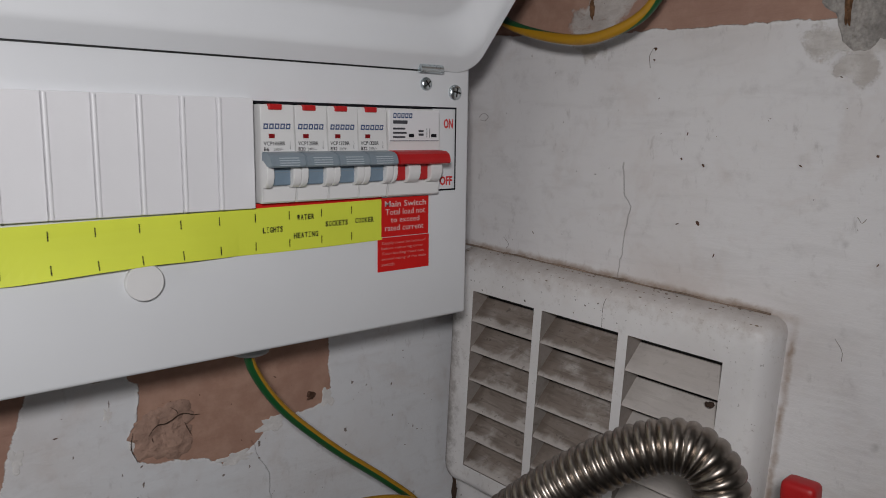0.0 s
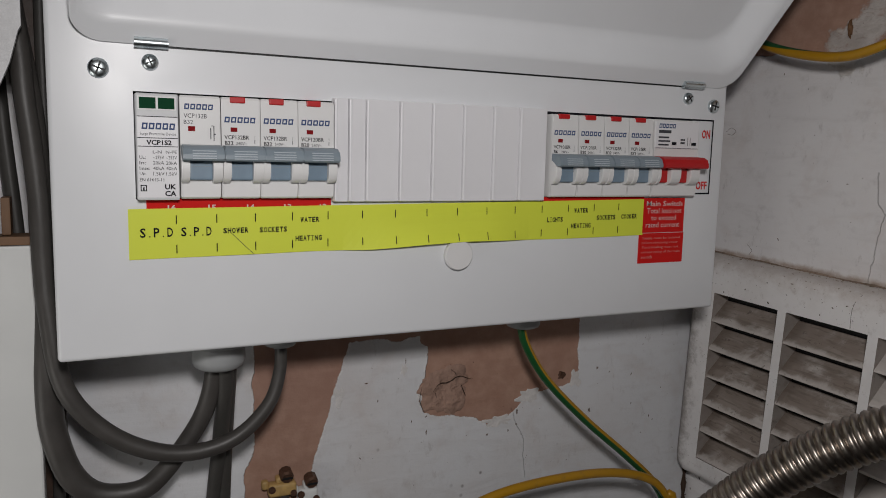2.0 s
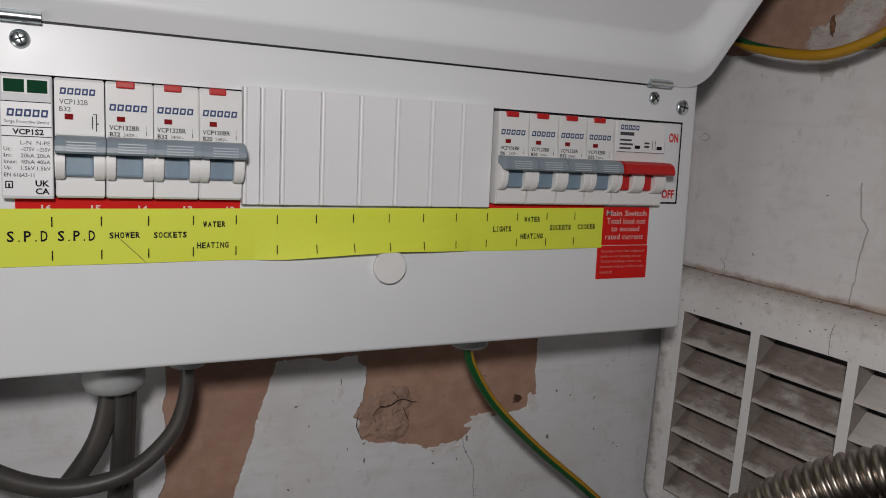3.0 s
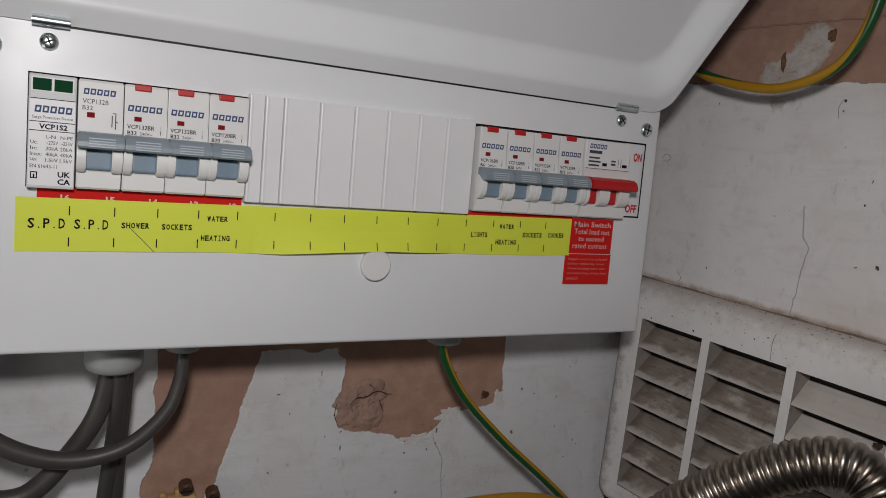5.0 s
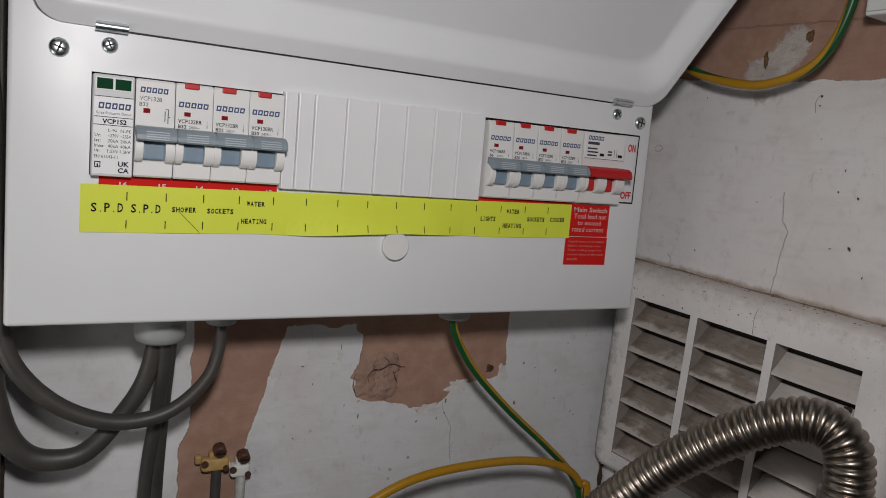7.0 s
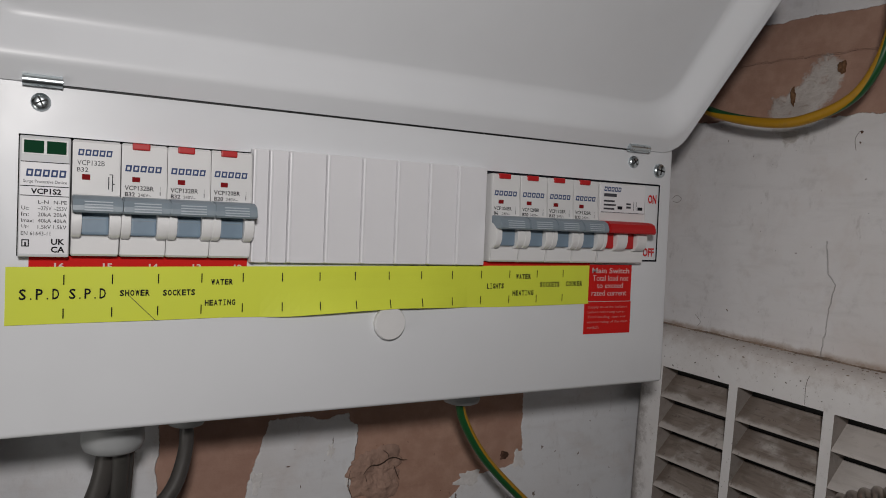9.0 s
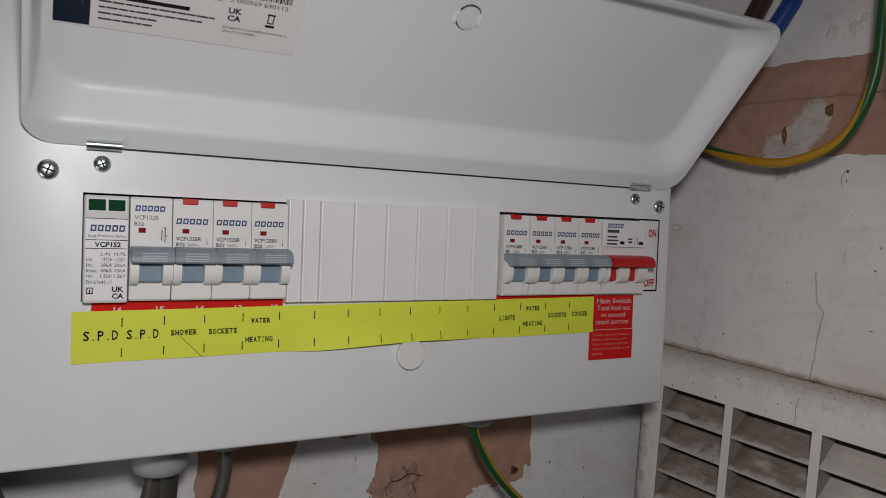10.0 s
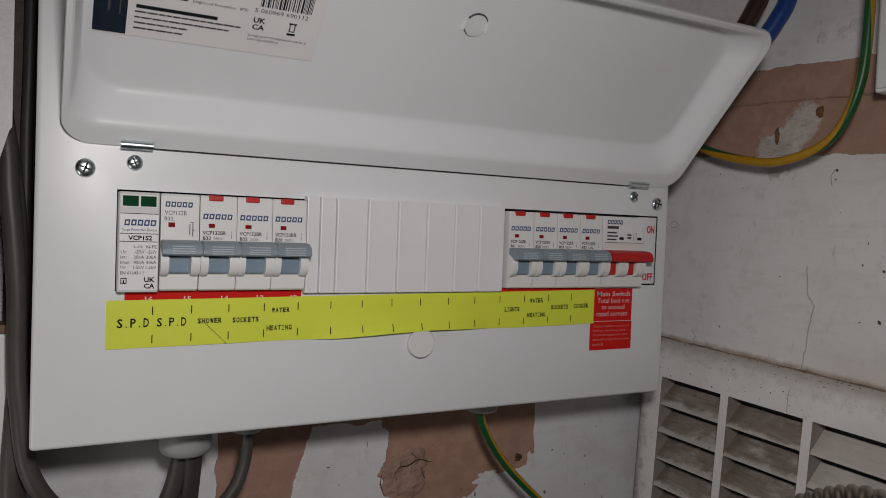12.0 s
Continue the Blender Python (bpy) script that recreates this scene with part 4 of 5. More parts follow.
slope = 0.0036 / (LX1 - LX0)
for i in range(15):
    x = 0.0556 + 0.01795 * i
    for dz in (0.0040, 0.0176):
        low, top = label_edges(x)
        z = 1.4520 + 0.0042 * (x - LX0) / (LX1 - LX0) + dz - 0.0016
        part("tick_mark", stuck(quad(x - 0.00024, x + 0.00024, z - 0.0003, z + 0.0037, -0.001)), INK, strip)
for body, x, w, h, z in (("S.P.D", 0.0400, 0.0140, 0.0043, 1.4620), ("S.P.D", 0.0577, 0.0134, 0.0042, 1.4622), ("SHOWER", 0.0765, 0.0116, 0.0026, 1.4632), ("SOCKETS", 0.0935, 0.0132, 0.0026, 1.4632), ("WATER", 0.1135, 0.0094, 0.0025, 1.4678), ("HEATING", 0.1110, 0.0132, 0.0026, 1.4586),
                         ("LIGHTS", 0.2568, 0.0106, 0.0028, 1.4652), ("WATER", 0.2752, 0.0096, 0.0027, 1.4704), ("HEATING", 0.2733, 0.0136, 0.0028, 1.4614), ("SOCKETS", 0.2912, 0.0134, 0.0028, 1.4660), ("COOKER", 0.3092, 0.0118, 0.0028, 1.4664)):
    part("lettering", stuck(mono_bm(body, w, h, x, z, -0.001, slope, 0.018 if body == "S.P.D" else 0.036)), INK, strip)
part("crease", stuck(tube([(0.0795, -0.001, 1.4640), (0.0860, -0.001, 1.4575), (0.0905, -0.001, 1.4530)], 0.00012, 0.002, 4)), GREYINK, strip)

warn = thing("warning_label", Matrix.Identity(4), "red warning label with white print, stuck on the fuse box", "label")
part("upper_panel", box(0.3262, 0.3585, -0.0006, 0.0, 1.4575, 1.4788), REDLABEL, warn)
part("lower_panel", box(0.3240, 0.3592, -0.0005, 0.0, 1.4384, 1.4571, 0.0002), REDLABEL, warn)
for body, x, w, h, z in (("Main Switch", 0.3282, 0.0282, 0.0032, 1.4738), ("Total load not", 0.3287, 0.0272, 0.0032, 1.4694), ("to exceed", 0.3322, 0.0196, 0.0030, 1.4652), ("rated current", 0.3284, 0.0264, 0.0032, 1.4607)):
    writing(body, w, h, x, z, -0.0009, WHITEINK, warn, bold=0.010 if body[0] == "M" else 0.0)
for i, (body, w) in enumerate((("Supply must be isolated", 0.0300), ("before removing cover", 0.0285), ("Total loading must not", 0.0290), ("exceed rating of the main", 0.0305), ("switch", 0.0085))):
    writing(body, w, 0.0019, 0.3262, 1.4530 - 0.0029 * i, -0.0008, PINKINK, warn)

# ---------------------------------------------------------------- glands and cables under the fuse box


def cable_gland(x, y, r, drop, label):
    ob = thing("cable_gland", Matrix.Translation((x, y, B)), label, "cable gland", "glands under the fuse box")
    part("locknut", lathe([(r * 1.0, 0.0), (r * 1.0, -0.30 * drop), (r * 0.95, -0.36 * drop), (r * 0.72, -0.40 * drop)], "z", 28), GLAND, ob, smooth=False)
    part("dome", lathe([(r * 0.90, -0.36 * drop), (r * 0.92, -0.74 * drop), (r * 0.84, -0.92 * drop), (r * 0.66, -drop), (r * 0.50, -drop)], "z", 28), GLAND, ob, smooth=True)
    return ob


cable_gland(0.0790, 0.036, 0.0150, 0.0190, "large pale grey plastic cable gland under the fuse box")
cable_gland(0.1110, 0.033, 0.0095, 0.0095, "small pale grey plastic cable gland under the fuse box")
cable_gland(0.2640, 0.033, 0.0118, 0.0110, "pale grey plastic cable gland holding the earth cable")


def cable(name, points, radius, mat, label, flat=1.0, m=None, spin=0.0, twist=0.0):
    ob = part(name, tube(points, radius, 0.004, 16, flat, spin, twist), mat, None, "", smooth=True, at=m)
    return tagged(ob, label, "cable")


cable("power_cable", [(-0.022, 0.052, 1.66), (-0.016, 0.044, 1.595), (-0.0078, 0.038, 1.552), (-0.0058, 0.035, 1.525), (-0.0036, 0.035, 1.502), (-0.0018, 0.035, 1.475), (-0.0014, 0.035, 1.447), (0.0002, 0.033, 1.422), (0.0065, 0.030, 1.385), (0.027, 0.030, 1.359), (0.055, 0.030, 1.346), (0.083, 0.030, 1.3485), (0.103, 0.030, 1.365), (0.1105, 0.032, 1.384), (0.1110, 0.033, 1.402)], lambda q: 0.0046 - 0.0016 * min(1.0, max(0.0, (q - 0.33) / 0.12)), GREYPVC, "round grey sheathed cable looping under the fuse box")
cable("power_cable", [(-0.018, 0.055, 1.64), (-0.0100, 0.053, 1.57), (-0.0030, 0.052, 1.52), (-0.0010, 0.052, 1.48), (-0.0010, 0.050, 1.445), (-0.0012, 0.0435, 1.4090), (-0.0014, 0.041, 1.3766), (0.0006, 0.041, 1.3580), (0.0072, 0.041, 1.3370), (0.0187, 0.041, 1.3255), (0.0367, 0.041, 1.3235), (0.0485, 0.041, 1.3300), (0.0627, 0.042, 1.3468), (0.0718, 0.042, 1.3620), (0.0765, 0.040, 1.380), (0.0775, 0.037, 1.402)], lambda q: 0.0034 + 0.0017 * min(1.0, max(0.0, (q - 0.20) / 0.05)) - 0.0012 * min(1.0, max(0.0, (q - 0.31) / 0.06)), GREYPVC, "thick flat grey sheathed cable sweeping up into the gland", 1.25)
cable("power_cable", [(0.0012, 0.0625, 1.75), (0.0014, 0.0625, 1.61), (0.0008, 0.0625, 1.56), (0.0010, 0.0625, 1.525), (0.0014, 0.0625, 1.49), (0.0008, 0.0625, 1.42), (0.0004, 0.0625, 1.36), (0.0004, 0.0625, 1.10)], 0.0030, DARKPVC, "thin dark cable tucked in beside the fuse box")
cable("power_cable", [(0.0820, 0.034, 1.402), (0.0825, 0.040, 1.375), (0.081, 0.050, 1.340), (0.0775, 0.058, 1.29), (0.076, 0.060, 1.20), (0.076, 0.060, 1.0)], 0.0043, DARKPVC, "dark grey cable dropping from the large gland")
cable("power_cable", [(0.0850, 0.037, 1.402), (0.0848, 0.044, 1.375), (0.0840, 0.052, 1.340), (0.0830, 0.058, 1.29), (0.083, 0.060, 1.20), (0.083, 0.060, 1.0)], 0.0043, DARKPVC, "dark grey cable dropping from the large gland beside another")
cable("power_cable", [(-0.022, 0.070, 1.75), (-0.020, 0.071, 1.55), (-0.014, 0.072, 1.45), (-0.012, 0.072, 1.36), (-0.011, 0.072, 1.30), (-0.011, 0.072, 1.20), (-0.011, 0.072, 1.0)], 0.0050, DARKPVC, "dark grey cable running down beside the fuse box", 0.75)
cable("earth_cable", [(0.2640, 0.033, 1.402), (0.2655, 0.034, 1.388), (0.2825, 0.034, 1.361), (0.3155, 0.034, 1.3285), (0.354, 0.034, 1.2960), (0.379, 0.033, 1.272), (0.388, 0.030, 1.250), (0.391, 0.028, 1.20), (0.391, 0.028, 1.0)], 0.0028, EARTH, "green and yellow earth cable coming out of the fuse box", spin=1.35, twist=0.0)
cable("earth_cable", [(0.150, 0.030, 1.225), (0.180, 0.028, 1.256), (0.213, 0.027, 1.2795), (0.253, 0.026, 1.2920), (0.316, 0.026, 1.2930), (0.360, 0.026, 1.284), (0.381, 0.025, 1.268), (0.388, 0.022, 1.24), (0.388, 0.022, 1.0)], 0.0030, EARTH, "green and yellow earth cable arching below the fuse box", spin=2.6, twist=0.3)
cable("earth_cable", [(0.020, -0.012, 1.615), (0.045, -0.022, 1.592), (0.070, -0.030, 1.578), (0.107, -0.033, 1.5680), (0.136, -0.035, 1.5670), (0.165, -0.035, 1.579), (0.181, -0.036, 1.610), (0.1850, -0.037, 1.660), (0.186, -0.037, 1.74), (0.186, -0.037, 1.95)], 0.0030, EARTH, "green and yellow earth cable hanging on the side wall", m=SIDE, spin=1.3, twist=5.0)
cable("meter_tail", [(0.394, 0.045, 1.570), (0.397, 0.030, 1.600), (0.406, 0.000, 1.626), (0.418, -0.022, 1.648), (0.4265, -0.030, 1.667), (0.433, -0.034, 1.690), (0.441, -0.040, 1.76), (0.441, -0.040, 1.95)], 0.0060, BROWNPVC, "thick brown meter tail rising behind the lid")
cable("meter_tail", [(0.412, 0.060, 1.560), (0.416, 0.040, 1.590), (0.428, 0.010, 1.618), (0.4425, -0.018, 1.646), (0.4515, -0.030, 1.6665), (0.4570, -0.036, 1.690), (0.4590, -0.042, 1.76), (0.459, -0.042, 1.95)], 0.0060, BLUEPVC, "thick blue meter tail rising behind the lid")

# ---------------------------------------------------------------- terminal blocks on the back wall
WALL = 0.08


def terminal(x, z, size, mat, wire, label, tilt):
    ob = thing("terminal_connector", Matrix.Translation((x, WALL, z)) @ Matrix.Rotation(radians(tilt), 4, "Y"), label, "connector", "connectors on the wall")
    bm = box(-0.0088 * size, 0.0085 * size, -0.0085, -0.0005, -0.0048, 0.0036, 0.0022, 3)
    box(-0.0125 * size, -0.0082 * size, -0.0060, -0.0010, -0.0002, 0.0056, 0.0018, 3, bm=bm)
    box(-0.0040 * size, 0.0040 * size, -0.0072, -0.0010, 0.0030, 0.0075, 0.0018, 3, bm=bm)
    part("block", bm, mat, ob, smooth=True)
    hd = part("screw_head", lathe([(0.0040, 0.0), (0.0042, -0.0055), (0.0034, -0.0070), (0.0014, -0.0066), (0.0004, -0.0066)], "y", 9), RUST, ob, "dark tarnished screw", smooth=False, at=Matrix.Translation((0.0020 * size, -0.004, 0.0098)) @ Matrix.Rotation(radians(18), 4, "X"))
    part("screw_slot", box(-0.0032, 0.0032, -0.0074, -0.0066, -0.0006, 0.0006), BLACK, hd)
    part("eyelet", lathe([(0.0022, 0.0), (0.0022, -0.0012), (0.0010, -0.0012)], "y", 14), RUST, ob, at=Matrix.Translation((-0.0070 * size, -0.0080, 0.0008)))
    part("eyelet", lathe([(0.0020, 0.0), (0.0020, -0.0012), (0.0010, -0.0012)], "y", 14), RUST, ob, at=Matrix.Translation((0.0062 * size, -0.0085, -0.0030)))
    part("wire", tube([(0.0012 * size, -0.0045, -0.0045), (0.0010 * size, -0.0045, -0.03), (0, -0.0045, -0.09), (-0.001, -0.004, -0.25)], 0.0042, 0.008, 12, 0.7), wire, ob, smooth=True)
    return ob


PAINTED = material("paint_spattered_sheath", (0.50, 0.50, 0.48), 0.6, 0, 0.6, 130, 0.5, 300)
terminal(0.1215, 1.2965, 1.0, CREAM, DARKPVC, "yellowed cream terminal connector with a dark cable", 0)
terminal(0.1375, 1.2905, 0.72, BOXWHITE, PAINTED, "white terminal connector with a paint-spattered cable", 0)

# broken plaster and screw holes in the back wall
crater = tagged(part("wall_gouge", rough_patch(0.0200, 0.0165, 0.0050, 3.3, 22, 80, ragged=0.40, pit=0.0030, fall=2), CRATER, None, smooth=True, at=Matrix.Translation((0.2335, WALL - 0.0001, 1.3452)) @ Matrix.Rotation(radians(-14), 4, "Y")), "crumbling gouge in the brown plaster", "plaster gouge")
CRACK = material("crack_shadow", (0.06, 0.04, 0.03), 0.95)
for line, r in (([(0.2235, 1.3450), (0.2262, 1.3485), (0.2292, 1.3502), (0.2330, 1.3500), (0.2368, 1.3512), (0.2400, 1.3530), (0.2440, 1.3535), (0.2490, 1.3515), (0.2528, 1.3510)], 0.00042),
                ([(0.2400, 1.3530), (0.2395, 1.3560), (0.2360, 1.3590)], 0.00022), ([(0.2437, 1.3485), (0.2455, 1.3440), (0.2478, 1.3390)], 0.0003), ([(0.2250, 1.3440), (0.2258, 1.3405)], 0.00025), ([(0.2150, 1.3490), (0.2138, 1.3400), (0.2170, 1.3310)], 0.00028)):
    span = sum(math.dist(a, b) for a, b in zip(line, line[1:]))
    crack = tube([(x, WALL - 0.0030, z) for x, z in line], lambda q: r * (0.25 + 0.9 * math.sin(math.pi * min(1.0, q / span)) * (0.7 + 0.6 * noise.noise((q * 700, 2.0, r * 1e4)))), 0.0008, 6)
    part("fissure", crack, CRACK, crater).matrix_parent_inverse = crater.matrix_basis.inverted()
tagged(part("wall_plug", rough_patch(0.0036, 0.0030, 0.0012, 7.7, 8, 28, 0.6), RUST, None, at=Matrix.Translation((0.3275, WALL - 0.0002, 1.3440))), "old brown wall plug in the plaster", "wall plug")
for x, z, ru, rz, s in ((0.2030, 1.3610, 0.0024, 0.0042, 8), (0.2760, 1.3170, 0.0120, 0.0042, 15), (0.3000, 1.3320, 0.0100, 0.0050, 21), (0.3390, 1.3400, 0.0050, 0.0070, 33), (0.1590, 1.3480, 0.0035, 0.0070, 41), (0.2150, 1.3420, 0.0014, 0.0055, 57)):
    tagged(part("paint_flake", rough_patch(ru, rz, 0.0004, s, 6, 30, 0.8), FLAKE, None, at=Matrix.Translation((x, WALL - 0.0001, z))), "loose flake of white paint on the wall", "paint flake", "paint flakes on the wall")

cr = [(0.4515 + 0.0006 * math.sin(k * 2.1), 0.0792, 1.0 + 0.03 * k) for k in range(15)]
tagged(part("corner_crack", tube(cr, lambda q: 0.0013 + 0.0012 * math.sin(q * 190) ** 2, 0.004, 6), CRACK, None), "dark crack down the corner of the walls", "crack")

# ---------------------------------------------------------------- side wall: filler, plugs, vent, box
tagged(part("filler_patch", rough_patch(0.0235, 0.0320, 0.0032, 9.1, 20, 72, 0.30), FILLER, None, at=SIDE @ Matrix.Translation((0.2630, -0.0002, 1.5880))), "crumbling grey mortar patch on the wall", "filler patch")
for u, z, ru, rz, q in ((0.1060, 1.5885, 0.0016, 0.0058, 2.0), (0.1365, 1.6020, 0.0032, 0.0034, 4.0), (0.2505, 1.5765, 0.0020, 0.0105, 6.0)):
    tagged(part("old_fixing_hole", rough_patch(ru, rz, 0.0020 if u < 0.2 else 0.0050, q, 6, 26, 0.6), RUSTY, None, at=SIDE @ Matrix.Translation((u, -0.0006, z))), "rusty old fixing hole in the filler", "fixing hole", "fixing holes")
for u, z, r in ((0.1820, 1.4660, 0.0012), (0.1700, 1.5010, 0.0007), (0.1830, 1.4980, 0.0008), (0.2690, 1.5060, 0.0007), (0.1500, 1.5620, 0.0010), (0.1495, 1.5560, 0.0006)):
    tagged(part("wall_chip", rough_patch(r, r * 1.2, 0.0004, u * 90, 4, 16, 0.8), RUST, None, at=SIDE @ Matrix.Translation((u, -0.0001, z))), "small dark chip in the wall paint", "paint chip", "chips in the wall paint")
for u, z, s in ((0.150, 1.652, 3), (0.157, 1.655, 13), (0.136, 1.651, 23)):
    tagged(part("paint_flake", rough_patch(0.0050, 0.0050, 0.0009, s, 8, 36, 0.45), FLAKE, None, at=SIDE @ Matrix.Translation((u, -0.0001, z))), "loose flake of white paint on the wall", "paint flake", "paint flakes on the wall")

for line, r in (([(0.0156, 1.5238), (0.0198, 1.5266), (0.0242, 1.5242), (0.0210, 1.5214), (0.0170, 1.5222)], 0.00015), ([(0.1487, 1.5626), (0.1464, 1.5583), (0.1472, 1.5517)], 0.00015), ([(0.2584, 1.4154), (0.2621, 1.4098), (0.2623, 1.4046)], 0.00015),
                ([(0.2630, 1.4767), (0.2652, 1.4740), (0.2670, 1.4763)], 0.00015), ([(0.0413, 1.4420), (0.0456, 1.4377), (0.0436, 1.4343)], 0.00015)):
    tagged(part("paint_scratch", tube([(u, -0.0001, z) for u, z in line], r, 0.001, 6), SCUFF, None, at=SIDE), "short dark scratch in the white wall paint", "scratch", "scratches in the wall paint")
for x, z, ru, rz, q in ((0.2029, 1.3612, 0.0014, 0.0022, 1.0), (0.2044, 1.3668, 0.0005, 0.0020, 2.0), (0.2203, 1.3160, 0.0006, 0.0022, 3.0), (0.2671, 1.3079, 0.0010, 0.0010, 4.0), (0.2906, 1.3215, 0.0008, 0.0022, 5.0), (0.3591, 1.3466, 0.0010, 0.0012, 6.0), (0.3537, 1.3144, 0.0012, 0.0022, 7.0), (0.2840, 1.3085, 0.0006, 0.0011, 8.0), (0.2905, 1.3122, 0.0008, 0.0008, 9.0)):
    tagged(part("wall_scuff", rough_patch(ru, rz, 0.0002, q * 3.7, 4, 22, 0.9), SCUFF, None, at=Matrix.Translation((x, WALL - 0.00005, z))), "small dark scuff in the white paint of the wall", "scuff", "scuffs on the wall")

VX = (0.0150, 0.0300, 0.0835, 0.0900, 0.1465, 0.1530, 0.2105, 0.2260)
VZ = (1.2640, 1.2735, 1.4045, 1.4225)
FACE = 0.0180


def vent_frame():
    """Moulded plate with three tall openings and a rounded skirt down to the wall."""
    bm = bmesh.new()
    g = [[bm.verts.new((x, -FACE, z)) for z in VZ] for x in VX]
    for i in range(7):
        for j in range(3):
            if j == 1 and i in (1, 3, 5):
                continue
            else:
                bm.faces.new((g[i][j], g[i + 1][j], g[i + 1][j + 1], g[i][j + 1]))
    rim = [g[i][0] for i in range(8)] + [g[7][j] for j in (1, 2, 3)] + [g[i][3] for i in range(6, -1, -1)] + [g[0][j] for j in (2, 1)]
    cx, cz = (VX[0] + VX[-1]) / 2, (VZ[0] + VZ[-1]) / 2
    prev = rim
    hx, hz = (VX[-1] - VX[0]) / 2, (VZ[-1] - VZ[0]) / 2
    for out, d in ((0.0025, 0.0176), (0.0055, 0.0155), (0.0075, 0.0110), (0.0085, 0.0050), (0.0090, 0.0)):
        ring = [bm.verts.new((cx + (v.co.x - cx) * (hx + out) / hx, -d, cz + (v.co.z - cz) * (hz + out) / hz)) for v in rim]
        for k in range(len(rim)):
            bm.faces.new((prev[k], prev[(k + 1) % len(rim)], ring[(k + 1) % len(rim)], ring[k]))
        prev = ring
    corners = [e for e in bm.edges if all(abs(abs(v.co.x - cx) - hx) < 0.02 and abs(abs(v.co.z - cz) - hz) < 0.02 for v in e.verts) and abs(e.verts[0].co.y - e.verts[1].co.y) > 1e-5 and all(abs(v.co.x - cx) >= hx - 1e-5 and abs(v.co.z - cz) >= hz - 1e-5 for v in e.verts)]
    bmesh.ops.bevel(bm, geom=corners, offset=0.0080, segments=6, affect="EDGES", profile=0.5)
    return bm


VENTPOSE = SIDE @ Matrix.Translation((0.034, 0, 1.4045)) @ Matrix.Rotation(radians(2.9), 4, "Y") @ Matrix.Translation((-0.034, 0, -1.4045))
vent = thing("air_vent", VENTPOSE, "dusty white louvred air vent with grimy slats on the wall", "air vent")
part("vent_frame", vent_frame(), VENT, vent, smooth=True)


def opening_liner(x0, x1):
    bm = bmesh.new()
    front, deep = ([bm.verts.new((x, y, z)) for x, z in ((x0, VZ[1]), (x1, VZ[1]), (x1, VZ[2]), (x0, VZ[2]))] for y in (-FACE, -0.0015))
    for k in range(4):
        bm.faces.new((front[k], front[(k + 1) % 4], deep[(k + 1) % 4], deep[k]))
    return bm


for i in (1, 3, 5):
    part("opening_liner", opening_liner(VX[i], VX[i + 1]), LINER, vent, "grimy inner side of the opening")
part("hairline_crack", tube([(0.1385, -0.0160, 1.4275), (0.1360, -FACE, 1.4225), (0.1345, -FACE, 1.4160), (0.1350, -FACE, 1.4050)], 0.00013, 0.002, 5), CRACK, vent, "fine dark crack")
# Black sheet behind the slats puts the dark under each lip into colour
part("vent_shade_sheet", box(0.028, 0.213, -0.0014, -0.0004, 1.272, 1.406), BLACK, vent)


def louvre(w):
    prof = [(-0.0175, 0.0), (-0.0168, 0.0016), (-0.0028, 0.0144), (-0.0016, 0.0144), (-0.0016, 0.0130), (-0.0162, -0.0006)]
    bm = bmesh.new()
    a = [bm.verts.new((0, y, z)) for y, z in prof]
    b = [bm.verts.new((w, y, z)) for y, z in prof]
    for k in range(len(prof)):
        j = (k + 1) % len(prof)
        bm.faces.new((a[k], a[j], b[j], b[k]))
    bm.faces.new(a)
    bm.faces.new(b)
    return bm


for i in (1, 3, 5):
    me = mesh_of(louvre(VX[i + 1] - VX[i]), "louvre", SLAT if i < 5 else PALESLAT)
    for k in range(6):
        s = new("louvre", me)
        s.parent = vent
        s.matrix_basis = Matrix.Translation((VX[i], 0, VZ[2] - 0.0218 * (k + 1) + 0.0002)) @ Matrix.Rotation(radians(random.uniform(-1.0, 1.0)), 4, "X")

# dust lying along the top of the vent
bm = bmesh.new()
skirt = ((0.0020, 0.0177), (0.0055, 0.0155), (0.0075, 0.0110), (0.0085, 0.0060), (0.0089, 0.0030), (0.0090, 0.0010))
for k in range(240):
    u = 0.012 + 0.215 * random.random()
    r = 0.00018 + 0.0006 * random.random() ** 3
    up, d = skirt[min(5, int(6 * random.random() ** 0.6))]
    bmesh.ops.create_icosphere(bm, subdivisions=1, radius=r, matrix=Matrix.Translation((u, -d, VZ[3] + up)) @ Matrix.Diagonal((1.6, 1, 0.5, 1)))
DUST = material("brown_dust", (0.30, 0.23, 0.18), 0.95, 0, 0.4, 300)
tagged(part("dust_crumbs", bm, DUST, None, at=VENTPOSE), "brown dust and plaster crumbs lying on the vent", "dust", kind="stuff")

edge = [(0.0056 + 0.0005 * math.sin(k * 2.7), -0.0085, 1.256 + 0.0102 * k) for k in range(18)]
tagged(part("edge_line", tube(edge, lambda q: 0.0005 + 0.0010 * max(0.0, noise.noise((q * 150, 1.7, 0))) + 0.0005 * max(0.0, noise.noise((q * 420, 7.0, 0))), 0.0025, 6), CRACK, None, at=VENTPOSE), "ragged dark line where the vent meets the corner", "dirt")
gap = [(0.004 + 0.0123 * k, -0.0010, VZ[3] + 0.0092 + 0.0004 * math.sin(k * 1.9)) for k in range(19)]
tagged(part("gap_dirt", tube(gap, lambda q: 0.0006 + 0.0006 * noise.noise((q * 60, 0.3, 0)) ** 2 + 0.0009 * max(0.0, noise.noise((q * 140, 4.0, 0))), 0.0025, 6), DUST, None, at=VENTPOSE), "line of brown dirt between the vent and the wall", "dirt")
